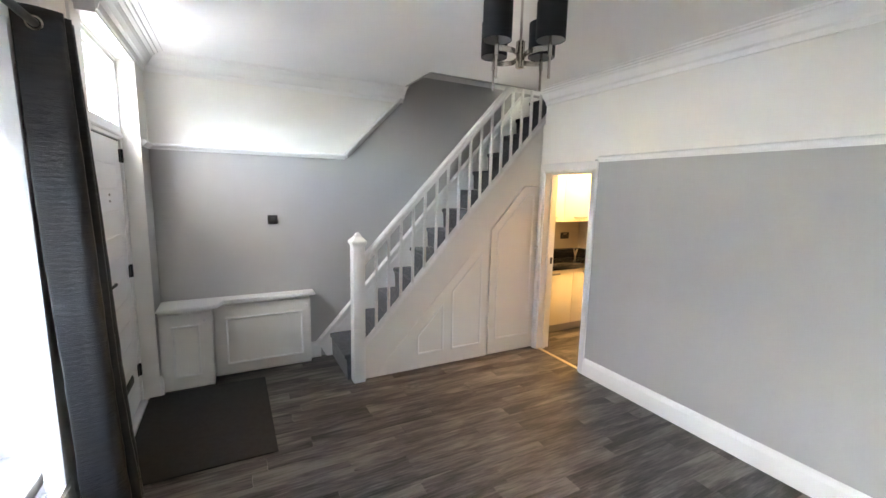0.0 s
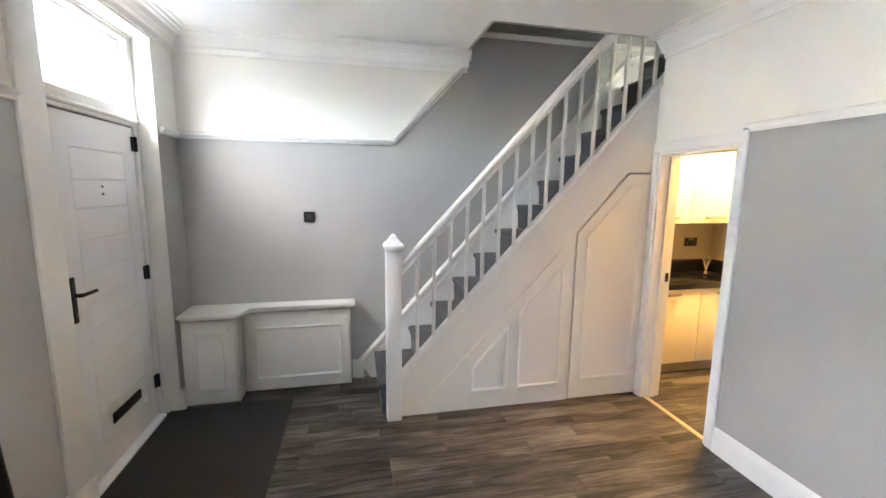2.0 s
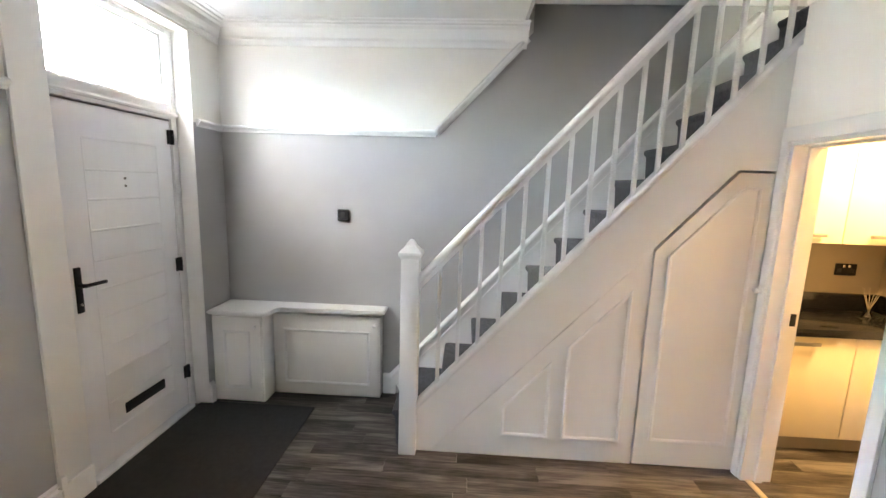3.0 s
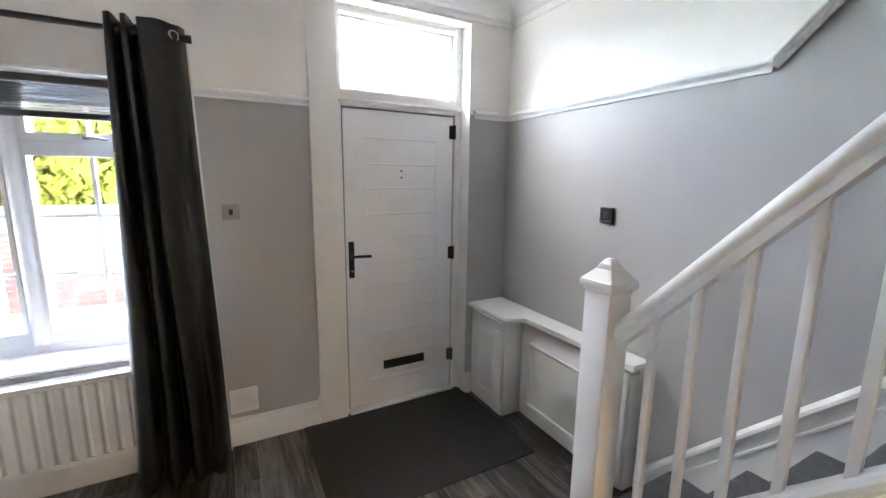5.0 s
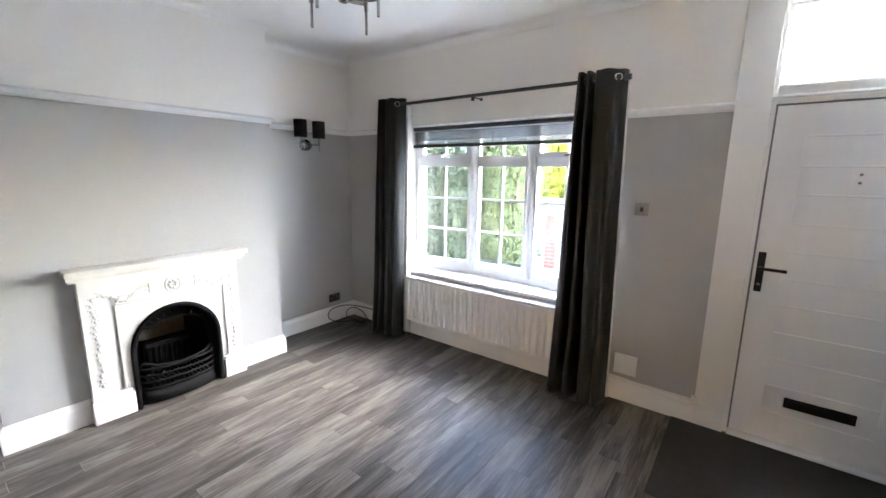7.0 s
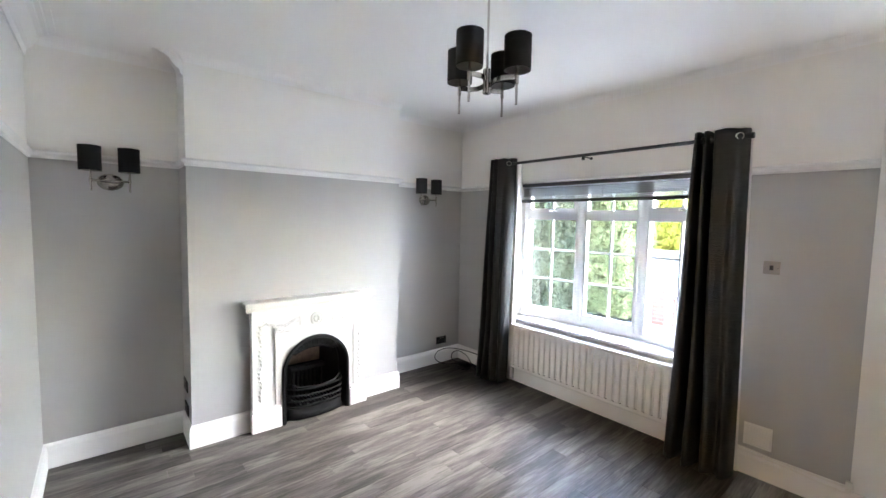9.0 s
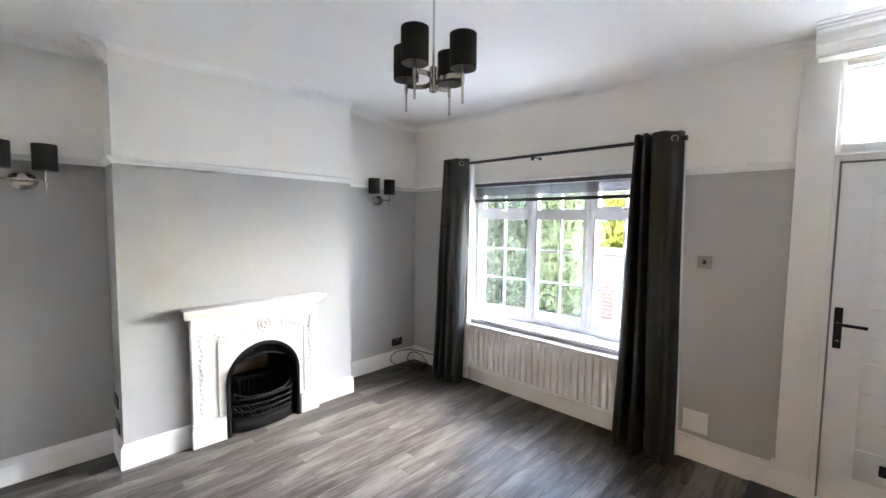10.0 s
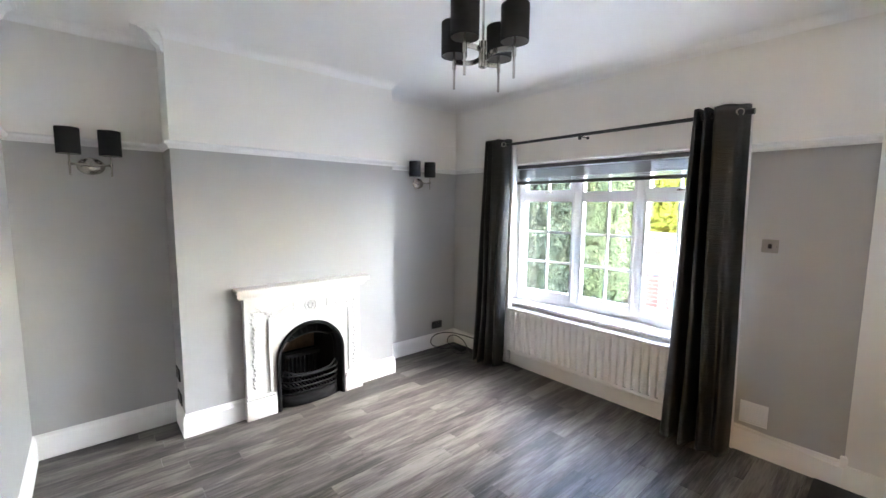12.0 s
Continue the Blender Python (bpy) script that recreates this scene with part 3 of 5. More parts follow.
# frame
bm = B()
for y0, y1, z0, z1 in ((DY0, 3.292, 0.0, DZT), (4.088, DY1, 0.0, DZT)):
    box(bm, FX - 0.07, y0, z0, FX + 0.012, y1, z1, bevel=0.004)
box(bm, FX - 0.07, 3.292, 2.041, FX + 0.012, 4.088, 2.140, bevel=0.004)
box(bm, FX - 0.07, 3.292, DZT - 0.03, FX + 0.012, 4.088, DZT, bevel=0.004)
# unseen backing board behind the leaf, added to block light at the gaps
box(bm, FX - 0.085, 3.280, 0.0, FX - 0.050, 4.100, 2.060)
part("door_frame", bm, GLOSS, fd)
bm = B()
for y0, y1, z0, z1 in ((3.291, 3.3025, 0.03, 2.031), (4.0795, 4.089, 0.03, 2.031), (3.291, 4.089, 2.0295, 2.042)):
    box(bm, FX - 0.040, y0, z0, FX - 0.006, y1, z1)
part("door_seal", bm, SEAL, fd, "dark rubber seal round the door")
bm = B()
box(bm, FX - 0.07, 3.292, 0.0, FX + 0.045, 4.088, 0.026, bevel=0.006)
part("door_sill", bm, PVC, fd, "white plastic door sill")
bm = B()
mould(bm, [(0, -0.012), (0.012, -0.012), (0.016, 0.0), (0.012, 0.010), (0, 0.012)], (FX + 0.012, DY0, 2.075), (FX + 0.012, DY1, 2.075), (1, 0, 0))
part("transom_moulding", bm, GLOSS, fd)
bm = B()
box(bm, FX - 0.062, 3.290, 2.138, FX - 0.056, 4.090, DZT - 0.028)
pane = part("fanlight_pane", bm, FROST, fd, "frosted glass pane over the door", smooth=False)
pane.visible_shadow = False
bm = B()
for y0, y1, z0, z1 in ((3.292, 3.312, 2.14, DZT - 0.03), (4.068, 4.088, 2.14, DZT - 0.03), (3.312, 4.068, 2.14, 2.158), (3.312, 4.068, DZT - 0.048, DZT - 0.03)):
    box(bm, FX - 0.054, y0, z0, FX - 0.03, y1, z1, bevel=0.004)
part("glazing_bead", bm, GLOSS, fd)
for z in (1.928, 1.075, 0.285):
    bm = B()
    rod(bm, (FX + 0.012, 4.086, z - 0.048), (FX + 0.012, 4.086, z + 0.048), 0.010, seg=14)
    box(bm, FX - 0.001, 4.050, z - 0.046, FX + 0.008, 4.100, z + 0.046, bevel=0.003)
    for k2 in (-0.018, 0.018):
        box(bm, FX + 0.001, 4.0745, z + k2 - 0.001, FX + 0.0235, 4.0975, z + k2 + 0.001)
    part("hinge", bm, HARD, fd, "black hinge")
bm = B()
box(bm, FX, 3.317, 0.958, FX + 0.011, 3.354, 1.200, bevel=0.006)
plate = part("handle_plate", bm, HARD, fleaf, "black handle plate")
bm = B()
rod(bm, (FX + 0.009, 3.336, 1.105), (FX + 0.048, 3.336, 1.105), 0.011)
tube(bm, [(FX + 0.046, 3.330, 1.105), (FX + 0.050, 3.36, 1.106), (FX + 0.048, 3.42, 1.104), (FX + 0.044, 3.455, 1.102)], 0.0095, 10)
part("lever", bm, HARD, plate)
bm = B()
lathe(bm, [(0.009, 0), (0.009, 0.004), (0.004, 0.006)], (FX + 0.010, 3.336, 1.003), (1, 0, 0), 14)
part("lock_barrel", bm, NICKEL, plate, "steel lock barrel")
bm = B()
box(bm, FX, 3.544, 0.272, FX + 0.009, 3.860, 0.337, bevel=0.006)
box(bm, FX + 0.008, 3.560, 0.282, FX + 0.014, 3.845, 0.326, bevel=0.004)
part("letterbox", bm, HARD, fleaf, "black letterbox flap")
for z in (1.655, 1.612):
    bm = B()
    lathe(bm, [(0.008, 0), (0.008, 0.004), (0.005, 0.007)], (FX, 3.688, z), (1, 0, 0), 12)
    part("door_bolt", bm, NICKEL, fleaf, "small steel stud")
# post beside the door
bm = B()
box(bm, XF, 3.10, 0.0, XF + 0.016, DY0 - 0.001, ZC - 0.12, bevel=0.003)
box(bm, XF + 0.016, 3.098, 0.0, XF + 0.032, DY0 - 0.001, 0.15, bevel=0.004)
tagged(part("door_post", bm, SATIN), "tall white painted post beside the front door", "door casing", kind="structure")
bm = B()
box(bm, XF, 3.17, DZT + 0.01, XR, DY1 + 0.002, ZC)
box(bm, FX + 0.012, DY1 - 0.004, 0, XR, DY1 + 0.004, DZT, bevel=0.002)
tagged(part("door_head", bm, SATIN), "white boxed head and reveal of the front door", "trim", kind="structure")

# ---- bow window ----
win = thing("window_1", (XF - 0.2, 1.43, WZ0), "white bow window with glazing bars and a deep sill", "window", kind="structure")
pts = [Vector((-0.700, 0.51)), Vector((-0.790, 1.135)), Vector((-0.790, 1.725)), Vector((-0.700, 2.35))]


def bar(bm, a, b, off0, off1, z0, z1, bevel=0.0):
    """A straight member between two plan points, from off0 to off1 across it (towards the room)."""
    d = (b - a).normalized()
    n = Vector((d.y, -d.x))
    if n.x < 0:
        n = -n
    q = [a + n * off0, b + n * off0, b + n * off1, a + n * off1]
    fs = prism(bm, [(p.x, p.y) for p in q], "z", z0, z1)
    if bevel:
        bmesh.ops.bevel(bm, geom=list({e for f in fs for e in f.edges}), offset=bevel, segments=2, affect="EDGES")


FZ0, FZ1, TZ = 0.715, 2.065, 1.745
for i in range(3):
    a, b = pts[i], pts[i + 1]
    d = (b - a).normalized()
    L = (b - a).length
    m0, m1 = 0.038, 0.038
    bm = B()
    bar(bm, a, b, -0.03, 0.03, FZ0, FZ0 + 0.05, 0.004)
    bar(bm, a, b, -0.03, 0.03, FZ1 - 0.04, FZ1, 0.004)
    bar(bm, a, a + d * m0, -0.03, 0.03, FZ0 + 0.05, FZ1 - 0.04, 0.004)
    bar(bm, b - d * m1, b, -0.03, 0.03, FZ0 + 0.05, FZ1 - 0.04, 0.004)
    bar(bm, a + d * m0, b - d * m1, -0.03, 0.03, TZ - 0.025, TZ + 0.025, 0.004)
    fr = part("window_frame", bm, PVC, win)
    lights = [(FZ0 + 0.05, TZ - 0.025, 3), (TZ + 0.025, FZ1 - 0.04, 1)]
    for j, (z0, z1, rows) in enumerate(lights):
        opens = j == 1 and i != 1
        s = 0.042 if opens else 0.022
        bm = B()
        o0, o1 = (-0.02, 0.042) if opens else (-0.02, 0.036)
        p, q = a + d * m0, b - d * m1
        bar(bm, p, q, o0, o1, z0, z0 + s, 0.003)
        bar(bm, p, q, o0, o1, z1 - s, z1, 0.003)
        bar(bm, p, p + d * s, o0, o1, z0 + s, z1 - s, 0.003)
        bar(bm, q - d * s, q, o0, o1, z0 + s, z1 - s, 0.003)
        sash = part("sash", bm, PVC, win)
        p, q = p + d * s, q - d * s
        bm = B()
        mid = (p + q) / 2
        bar(bm, mid - d * 0.010, mid + d * 0.010, -0.004, 0.012, z0 + s, z1 - s)
        for r in range(1, rows):
            zz = z0 + s + (z1 - z0 - 2 * s) * r / rows
            bar(bm, p, mid - d * 0.010, -0.004, 0.012, zz - 0.010, zz + 0.010)
            bar(bm, mid + d * 0.010, q, -0.004, 0.012, zz - 0.010, zz + 0.010)
        part("glazing_bar", bm, PVC, sash)
        bm = B()
        bar(bm, p - d * 0.004, q + d * 0.004, -0.012, -0.006, z0 + s - 0.004, z1 - s + 0.004)
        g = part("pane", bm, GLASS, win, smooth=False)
        # no pane shadow, so the dimming tint mostly affects the view, less the room
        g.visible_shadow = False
        if opens:
            bm = B()
            c = mid + Vector((0.048, 0))
            box(bm, c.x - 0.008, c.y - 0.02, z0 + 0.012, c.x + 0.004, c.y + 0.02, z0 + 0.030, bevel=0.003)
            tube(bm, [(c.x + 0.004, c.y, z0 + 0.022), (c.x + 0.022, c.y, z0 + 0.024), (c.x + 0.024, c.y + 0.05, z0 + 0.020), (c.x + 0.022, c.y + 0.085, z0 + 0.012)], 0.006)
            part("window_handle", bm, NICKEL, win, "steel window handle")
for i in (1, 2):
    bm = B()
    lathe(bm, [(0.048, 0), (0.048, FZ1 - FZ0)], (pts[i].x + 0.004, pts[i].y, FZ0), (0, 0, 1), 16)
    part("mullion", bm, PVC, win)
# sill board, following the bow, with a rounded front
bm = B()
prism(bm, [(XF + 0.004, WY0 - 0.0), (XF + 0.004, WY1 + 0.0), (pts[3].x - 0.02, WY1), (pts[2].x - 0.02, pts[2].y), (pts[1].x - 0.02, pts[1].y), (pts[0].x - 0.02, WY0)], "z", WZ0 - 0.022, WZ0)
rod(bm, (XF + 0.004, WY0, WZ0 - 0.011), (XF + 0.004, WY1, WZ0 - 0.011), 0.011, seg=12)
prism(bm, [(pts[3].x + 0.03, WY1), (pts[2].x + 0.03, pts[2].y), (pts[1].x + 0.03, pts[1].y), (pts[0].x + 0.03, WY0), (pts[0].x - 0.06, WY0), (pts[1].x - 0.06, pts[1].y), (pts[2].x - 0.06, pts[2].y), (pts[3].x - 0.06, WY1)], "z", WZ0 - 0.03, FZ0)
part("window_sill", bm, PVC, win, "deep white window sill")
bm = B()
box(bm, XF - T, WY0, WZ0, XF + 0.002, WY0 + 0.004, WZ1)
box(bm, XF - T, WY1 - 0.004, WZ0, XF + 0.002, WY1, WZ1)
box(bm, XF - T, WY0 + 0.004, WZ1 - 0.004, XF + 0.002, WY1 - 0.004, WZ1)
box(bm, XF, WY0 - 0.01, WZ1 - 0.004, XF + 0.014, WY1 + 0.01, WZ1 + 0.018, bevel=0.003)
part("reveal_lining", bm, SATIN, win)
# roof and apron that close the bow outside
bm = B()
prism(bm, [(XF - T + 0.02, WY0 - 0.1), (XF - T + 0.02, WY1 + 0.1), (-0.90, 1.9), (-0.90, 0.96)], "z", FZ1, FZ1 + 0.06)
part("window_canopy", bm, PVC, win)

# venetian blind, drawn up
blind = thing("venetian_blind", (-0.60, 1.43, 2.0), "grey venetian blind drawn up at the head of the window", "window blind")
bm = B()
box(bm, -0.635, WY0 + 0.03, 2.030, -0.595, WY1 - 0.03, 2.062, bevel=0.003)
part("head_rail", bm, SLAT, blind)
for i in range(9):
    z = 2.020 - i * 0.0135
    bm = B()
    tl = 0.0125 if i < 6 else 0.006
    prism(bm, [(-0.640, z - tl), (-0.615, z + 0.002 - tl * 0.4), (-0.590, z - 0.001), (-0.590, z - 0.0022), (-0.615, z + 0.0008 - tl * 0.4), (-0.640, z - tl - 0.0012)], "y", WY0 + 0.035, WY1 - 0.035)
    part("slat", bm, SLAT, blind)
bm = B()
box(bm, -0.643, WY0 + 0.035, 1.872, -0.587, WY1 - 0.035, 1.900, bevel=0.004)
part("bottom_rail", bm, RAILBLIND, blind, "dark bottom rail")
for y in (0.62, 1.43, 2.24):
    bm = B()
    tube(bm, [(-0.586, y, 2.03), (-0.585, y, 1.89)], 0.0016, 6)
    part("blind_cord", bm, SLAT, blind)

# curtain pole and curtains
RX, RZ = -0.383, 2.252
pole = thing("curtain_pole", (RX, 1.43, RZ), "dark grey metal curtain pole over the window", "curtain pole")
bm = B()
rod(bm, (RX, 0.335, RZ), (RX, 2.502, RZ), 0.0135)
part("pole", bm, ROD, pole)
for y0, y1 in ((0.300, 0.337), (2.500, 2.545)):
    bm = B()
    rod(bm, (RX, y0, RZ), (RX, y1, RZ), 0.019)
    part("finial", bm, ROD, pole)
for y in (0.352, 1.35, 2.470):
    bm = B()
    rod(bm, (XF, y, RZ - 0.012), (RX, y, RZ - 0.012), 0.005)
    lathe(bm, [(0.013, 0), (0.013, 0.005), (0.006, 0.008)], (XF, y, RZ - 0.012), (1, 0, 0), 14)
    box(bm, RX - 0.012, y - 0.010, RZ - 0.040, RX + 0.012, y + 0.010, RZ - 0.010, bevel=0.003)
    part("bracket", bm, ROD, pole)


def bend(rows, u):
    """Smooth curve through plan stations, u from 0 to 1."""
    f = u * (len(rows) - 1)
    i = min(int(f), len(rows) - 2)
    w = f - i
    p = [Vector(rows[min(max(k, 0), len(rows) - 1)]) for k in (i - 1, i, i + 1, i + 2)]
    return 0.5 * (2 * p[1] + (p[2] - p[0]) * w + (2 * p[0] - 5 * p[1] + 4 * p[2] - p[3]) * w * w + (3 * p[1] - p[0] - 3 * p[2] + p[3]) * w ** 3)


# folds in plan, across the width (0 to 1) and out from the pole: tight folds, then one broad flat panel
FOLDS_TOP = [(0.00, -0.058), (0.02, 0.0), (0.035, 0.062), (0.10, 0.066), (0.125, 0.0), (0.15, -0.055), (0.19, -0.056), (0.215, 0.0), (0.235, 0.070),
             (0.285, 0.070), (0.305, 0.0), (0.335, -0.055), (0.385, -0.054), (0.41, 0.0), (0.43, 0.066), (0.55, 0.060), (0.70, 0.052), (0.84, 0.036), (0.93, 0.006), (1.0, -0.055)]
FOLDS_LOW = [(0.00, -0.052), (0.03, 0.0), (0.08, 0.050), (0.20, 0.075), (0.25, 0.030), (0.28, -0.040), (0.32, -0.036), (0.36, 0.030), (0.40, 0.085),
             (0.46, 0.082), (0.49, 0.020), (0.52, -0.045), (0.56, -0.040), (0.58, 0.020), (0.61, 0.072), (0.69, 0.075), (0.78, 0.030), (0.86, 0.052), (0.95, 0.020), (1.0, -0.050)]


def curtain(y0, y1, b0, b1, seed, label, lead):
    """Eyelet curtain drawn aside: folds close together at the pole, looser and wider at the hem."""
    rnd = random.Random(seed)
    cur = thing("curtain", (RX, (y0 + y1) / 2, 0.0), label, "curtain", "curtains at the window")
    nu, nv = 120, 60
    z0, z1 = 0.018, RZ + 0.052
    jig = [rnd.uniform(-0.5, 0.5) for _ in FOLDS_TOP]
    low = [(a + 0.022 * q, b + 0.012 * q) for (a, b), q in zip(FOLDS_LOW, jig)]

    def at(u, v):
        s = 1 - v
        p = bend(FOLDS_TOP, u).lerp(bend(low, u), min(1.0, s * 1.25))
        ya, yb = y0 * v + b0 * s, y1 * v + b1 * s
        x = RX + p.y * (1 - 0.10 * math.sin(9 * s + seed) * s) + 0.066 * s + 0.006 * math.sin(6.5 * s + 11 * u + seed) * s
        y = ya + (yb - ya) * p.x + 0.006 * math.sin(5.7 * s + seed + 7 * u) * s
        x += 0.0022 * math.sin(70 * v + 10 * math.sin(8 * u + seed)) * math.sin(17 * v + 5 * u) * s
        return (max(XF + 0.022, x), y, z0 + (z1 - z0) * v + 0.004 * math.sin(40 * u))
    bm = B()
    g = [[bm.verts.new(at(i / nu, j / nv)) for i in range(nu + 1)] for j in range(nv + 1)]
    for j in range(nv):
        for i in range(nu):
            bm.faces.new([g[j][i], g[j][i + 1], g[j + 1][i + 1], g[j + 1][i]])
    cloth = part("cloth", bm, CLOTH, cur)
    so = cloth.modifiers.new("thickness", "SOLIDIFY")
    so.thickness, so.offset = 0.003, 0
    bm = B()
    g = []
    for j in range(nv):
        v = j / nv
        s = 1 - v
        ya, yb = y0 * v + b0 * s - 0.008, y1 * v + b1 * s + 0.010
        zl = z0 + 0.02 + (z1 - z0 - 0.03) * v
        row = [(RX - 0.066 + 0.040 * s + 0.003 * math.sin(i * 0.9 + 4 * s), ya + (yb - ya) * i / 24) for i in range(25)]
        # the leading edge turns back towards the wall
        turn = [(-0.012, 0.004), (-0.030, 0.006), (-0.052 - 0.008 * s, 0.003 + 0.004 * math.sin(7 * s))]
        if lead < 0:
            row = [(row[0][0] + dx, ya - dy) for dx, dy in turn[::-1]] + row
        else:
            row = row + [(row[-1][0] + dx, yb + dy) for dx, dy in turn]
        g.append([bm.verts.new((max(XF + 0.008, x), y, zl)) for x, y in row])
    for j in range(nv - 1):
        for i in range(27):
            bm.faces.new([g[j][i], g[j][i + 1], g[j + 1][i + 1], g[j + 1][i]])
    lin = part("lining", bm, LINING, cur, "white lining")
    so = lin.modifiers.new("thickness", "SOLIDIFY")
    so.thickness, so.offset = 0.002, 0
    # eyelet rings where the pole passes through the cloth
    for k, u in enumerate((0.052, 0.21, 0.37, 0.53, 0.68, 0.91)):
        p, q = bend(FOLDS_TOP, u - 0.015), bend(FOLDS_TOP, u + 0.015)
        w = y1 - y0
        d = Vector((q.y - p.y, (q.x - p.x) * w, 0)).normalized()
        nrm = Vector((d.y, -d.x, 0))
        m = (p + q) / 2
        c = Vector((RX, y0 + w * m.x, RZ))
        if k == 5:
            c.x = RX + m.y
        bm = B()
        seg, r = 22, 0.021
        ring = []
        for i in range(seg):
            t = 2 * math.pi * i / seg
            ring.append([bm.verts.new(c + d * ((r + 0.006 * math.cos(h)) * math.cos(t)) + nrm * (0.005 * math.sin(h)) + Vector((0, 0, (r + 0.006 * math.cos(h)) * math.sin(t)))) for h in (0, 1.05, 2.1, 3.14, 4.19, 5.24)])
        for i in range(seg):
            for h in range(6):
                bm.faces.new([ring[i][h], ring[i][(h + 1) % 6], ring[(i + 1) % seg][(h + 1) % 6], ring[(i + 1) % seg][h]])
        part("eyelet", bm, NICKEL, cur, "steel eyelet ring" if k == 0 else "")
    return cur


curtain(2.215, 2.515, 2.135, 2.565, 3, "charcoal satin eyelet curtain gathered beside the window, nearer the door", -1)
curtain(0.325, 0.580, 0.215, 0.585, 8, "charcoal satin eyelet curtain gathered beside the window, nearer the hearth", 1)

# radiator under the window
RY0, RY1, RZ0, RZ1 = 0.56, 2.33, 0.172, 0.622
rad = thing("radiator", (XF + 0.05, 1.44, RZ0), "white ribbed panel radiator under the window", "radiator")
bm = B()
RXF = -0.415
n = 28
prof = [(RXF - 0.012, RY0), (RXF - 0.012, RY1)]
front = []
for i in range(n):
    y = RY0 + 0.012 + (RY1 - RY0 - 0.024) * i / n
    w = (RY1 - RY0 - 0.024) / n
    front += [(RXF - 0.014, y), (RXF - 0.014, y + 0.10 * w), (RXF - 0.011, y + 0.15 * w), (RXF - 0.003, y + 0.23 * w), (RXF, y + 0.34 * w), (RXF, y + 0.78 * w), (RXF - 0.003, y + 0.87 * w), (RXF - 0.011, y + 0.95 * w)]
front.append((RXF - 0.014, RY1 - 0.012))
prism(bm, [(RXF - 0.030, RY0), *[(x, y) for x, y in front], (RXF - 0.010, RY1), (RXF - 0.030, RY1)], "z", RZ0 + 0.028, RZ1 - 0.03)
box(bm, RXF - 0.022, RY0, RZ0, RXF - 0.002, RY1, RZ0 + 0.028, bevel=0.004)
box(bm, RXF - 0.022, RY0, RZ1 - 0.03, RXF - 0.002, RY1, RZ1 - 0.004, bevel=0.004)
part("front_panel", bm, GLOSS, rad, smooth=False)
bm = B()
box(bm, XF + 0.018, RY0 + 0.01, RZ0, RXF - 0.060, RY1 - 0.01, RZ1 - 0.006, bevel=0.004)
part("rear_panel", bm, PVC, rad)
for y in (RY0, RY1 - 0.003):
    bm = B()
    box(bm, XF + 0.018, y, RZ0 + 0.02, RXF + 0.001, y + 0.003, RZ1, bevel=0.001)
    part("side_panel", bm, PVC, rad)
bm = B()
for x in (XF + 0.020, RXF - 0.014):
    box(bm, x, RY0, RZ1 - 0.003, x + 0.012, RY1, RZ1)
for i in range(88):
    y = RY0 + 0.005 + (RY1 - RY0 - 0.012) * i / 87
    box(bm, XF + 0.032, y - 0.002, RZ1 - 0.003, RXF - 0.014, y + 0.002, RZ1 - 0.001)
part("top_grille", bm, PVC, rad)
bm = B()
tube(bm, [(XF + 0.06, RY0 + 0.03, RZ0 + 0.03), (XF + 0.06, RY0 - 0.03, RZ0 + 0.03)], 0.012)
tube(bm, [(XF + 0.06, RY0 - 0.03, RZ0 + 0.035), (XF + 0.06, RY0 - 0.03, 0.0)], 0.008)
part("pipe", bm, NICKEL, rad)

# ---- fireplace ----
fire = thing("fireplace", (FC, BY, 0), "white painted cast-iron fireplace surround with floral relief", "fireplace")
SX0, SX1, SY, SZ = 0.978, 1.945, BY + 0.058, 0.955
bm = B()
arc2 = [(FC + FR * math.cos(math.pi * i / 28), FS + FR * math.sin(math.pi * i / 28)) for i in range(29)]
prism(bm, [(FC + FR, 0.0), (SX1, 0.0), (SX1, SZ), (FC, SZ), *arc2[14::-1]], "y", BY, SY)
prism(bm, [(FC - FR, 0.0), *arc2[28:13:-1], (FC, SZ), (SX0, SZ), (SX0, 0.0)], "y", BY, SY)
body = part("surround", bm, DIMPAINT, fire)
for x0, x1 in ((SX0 - 0.012, FC - FR - 0.006), (FC + FR + 0.006, SX1 + 0.012)):
    bm = B()
    box(bm, x0, BY, 0.0, x1, SY + 0.022, 0.150, bevel=0.006)
    box(bm, x0 + 0.006, BY, 0.150, x1 - 0.006, SY + 0.014, 0.172, bevel=0.005)
    part("plinth_block", bm, DIMPAINT, fire)


def ridge(bm, pts, y, r):
    tube(bm, [(x, y, z) for x, z in pts], r, 6)


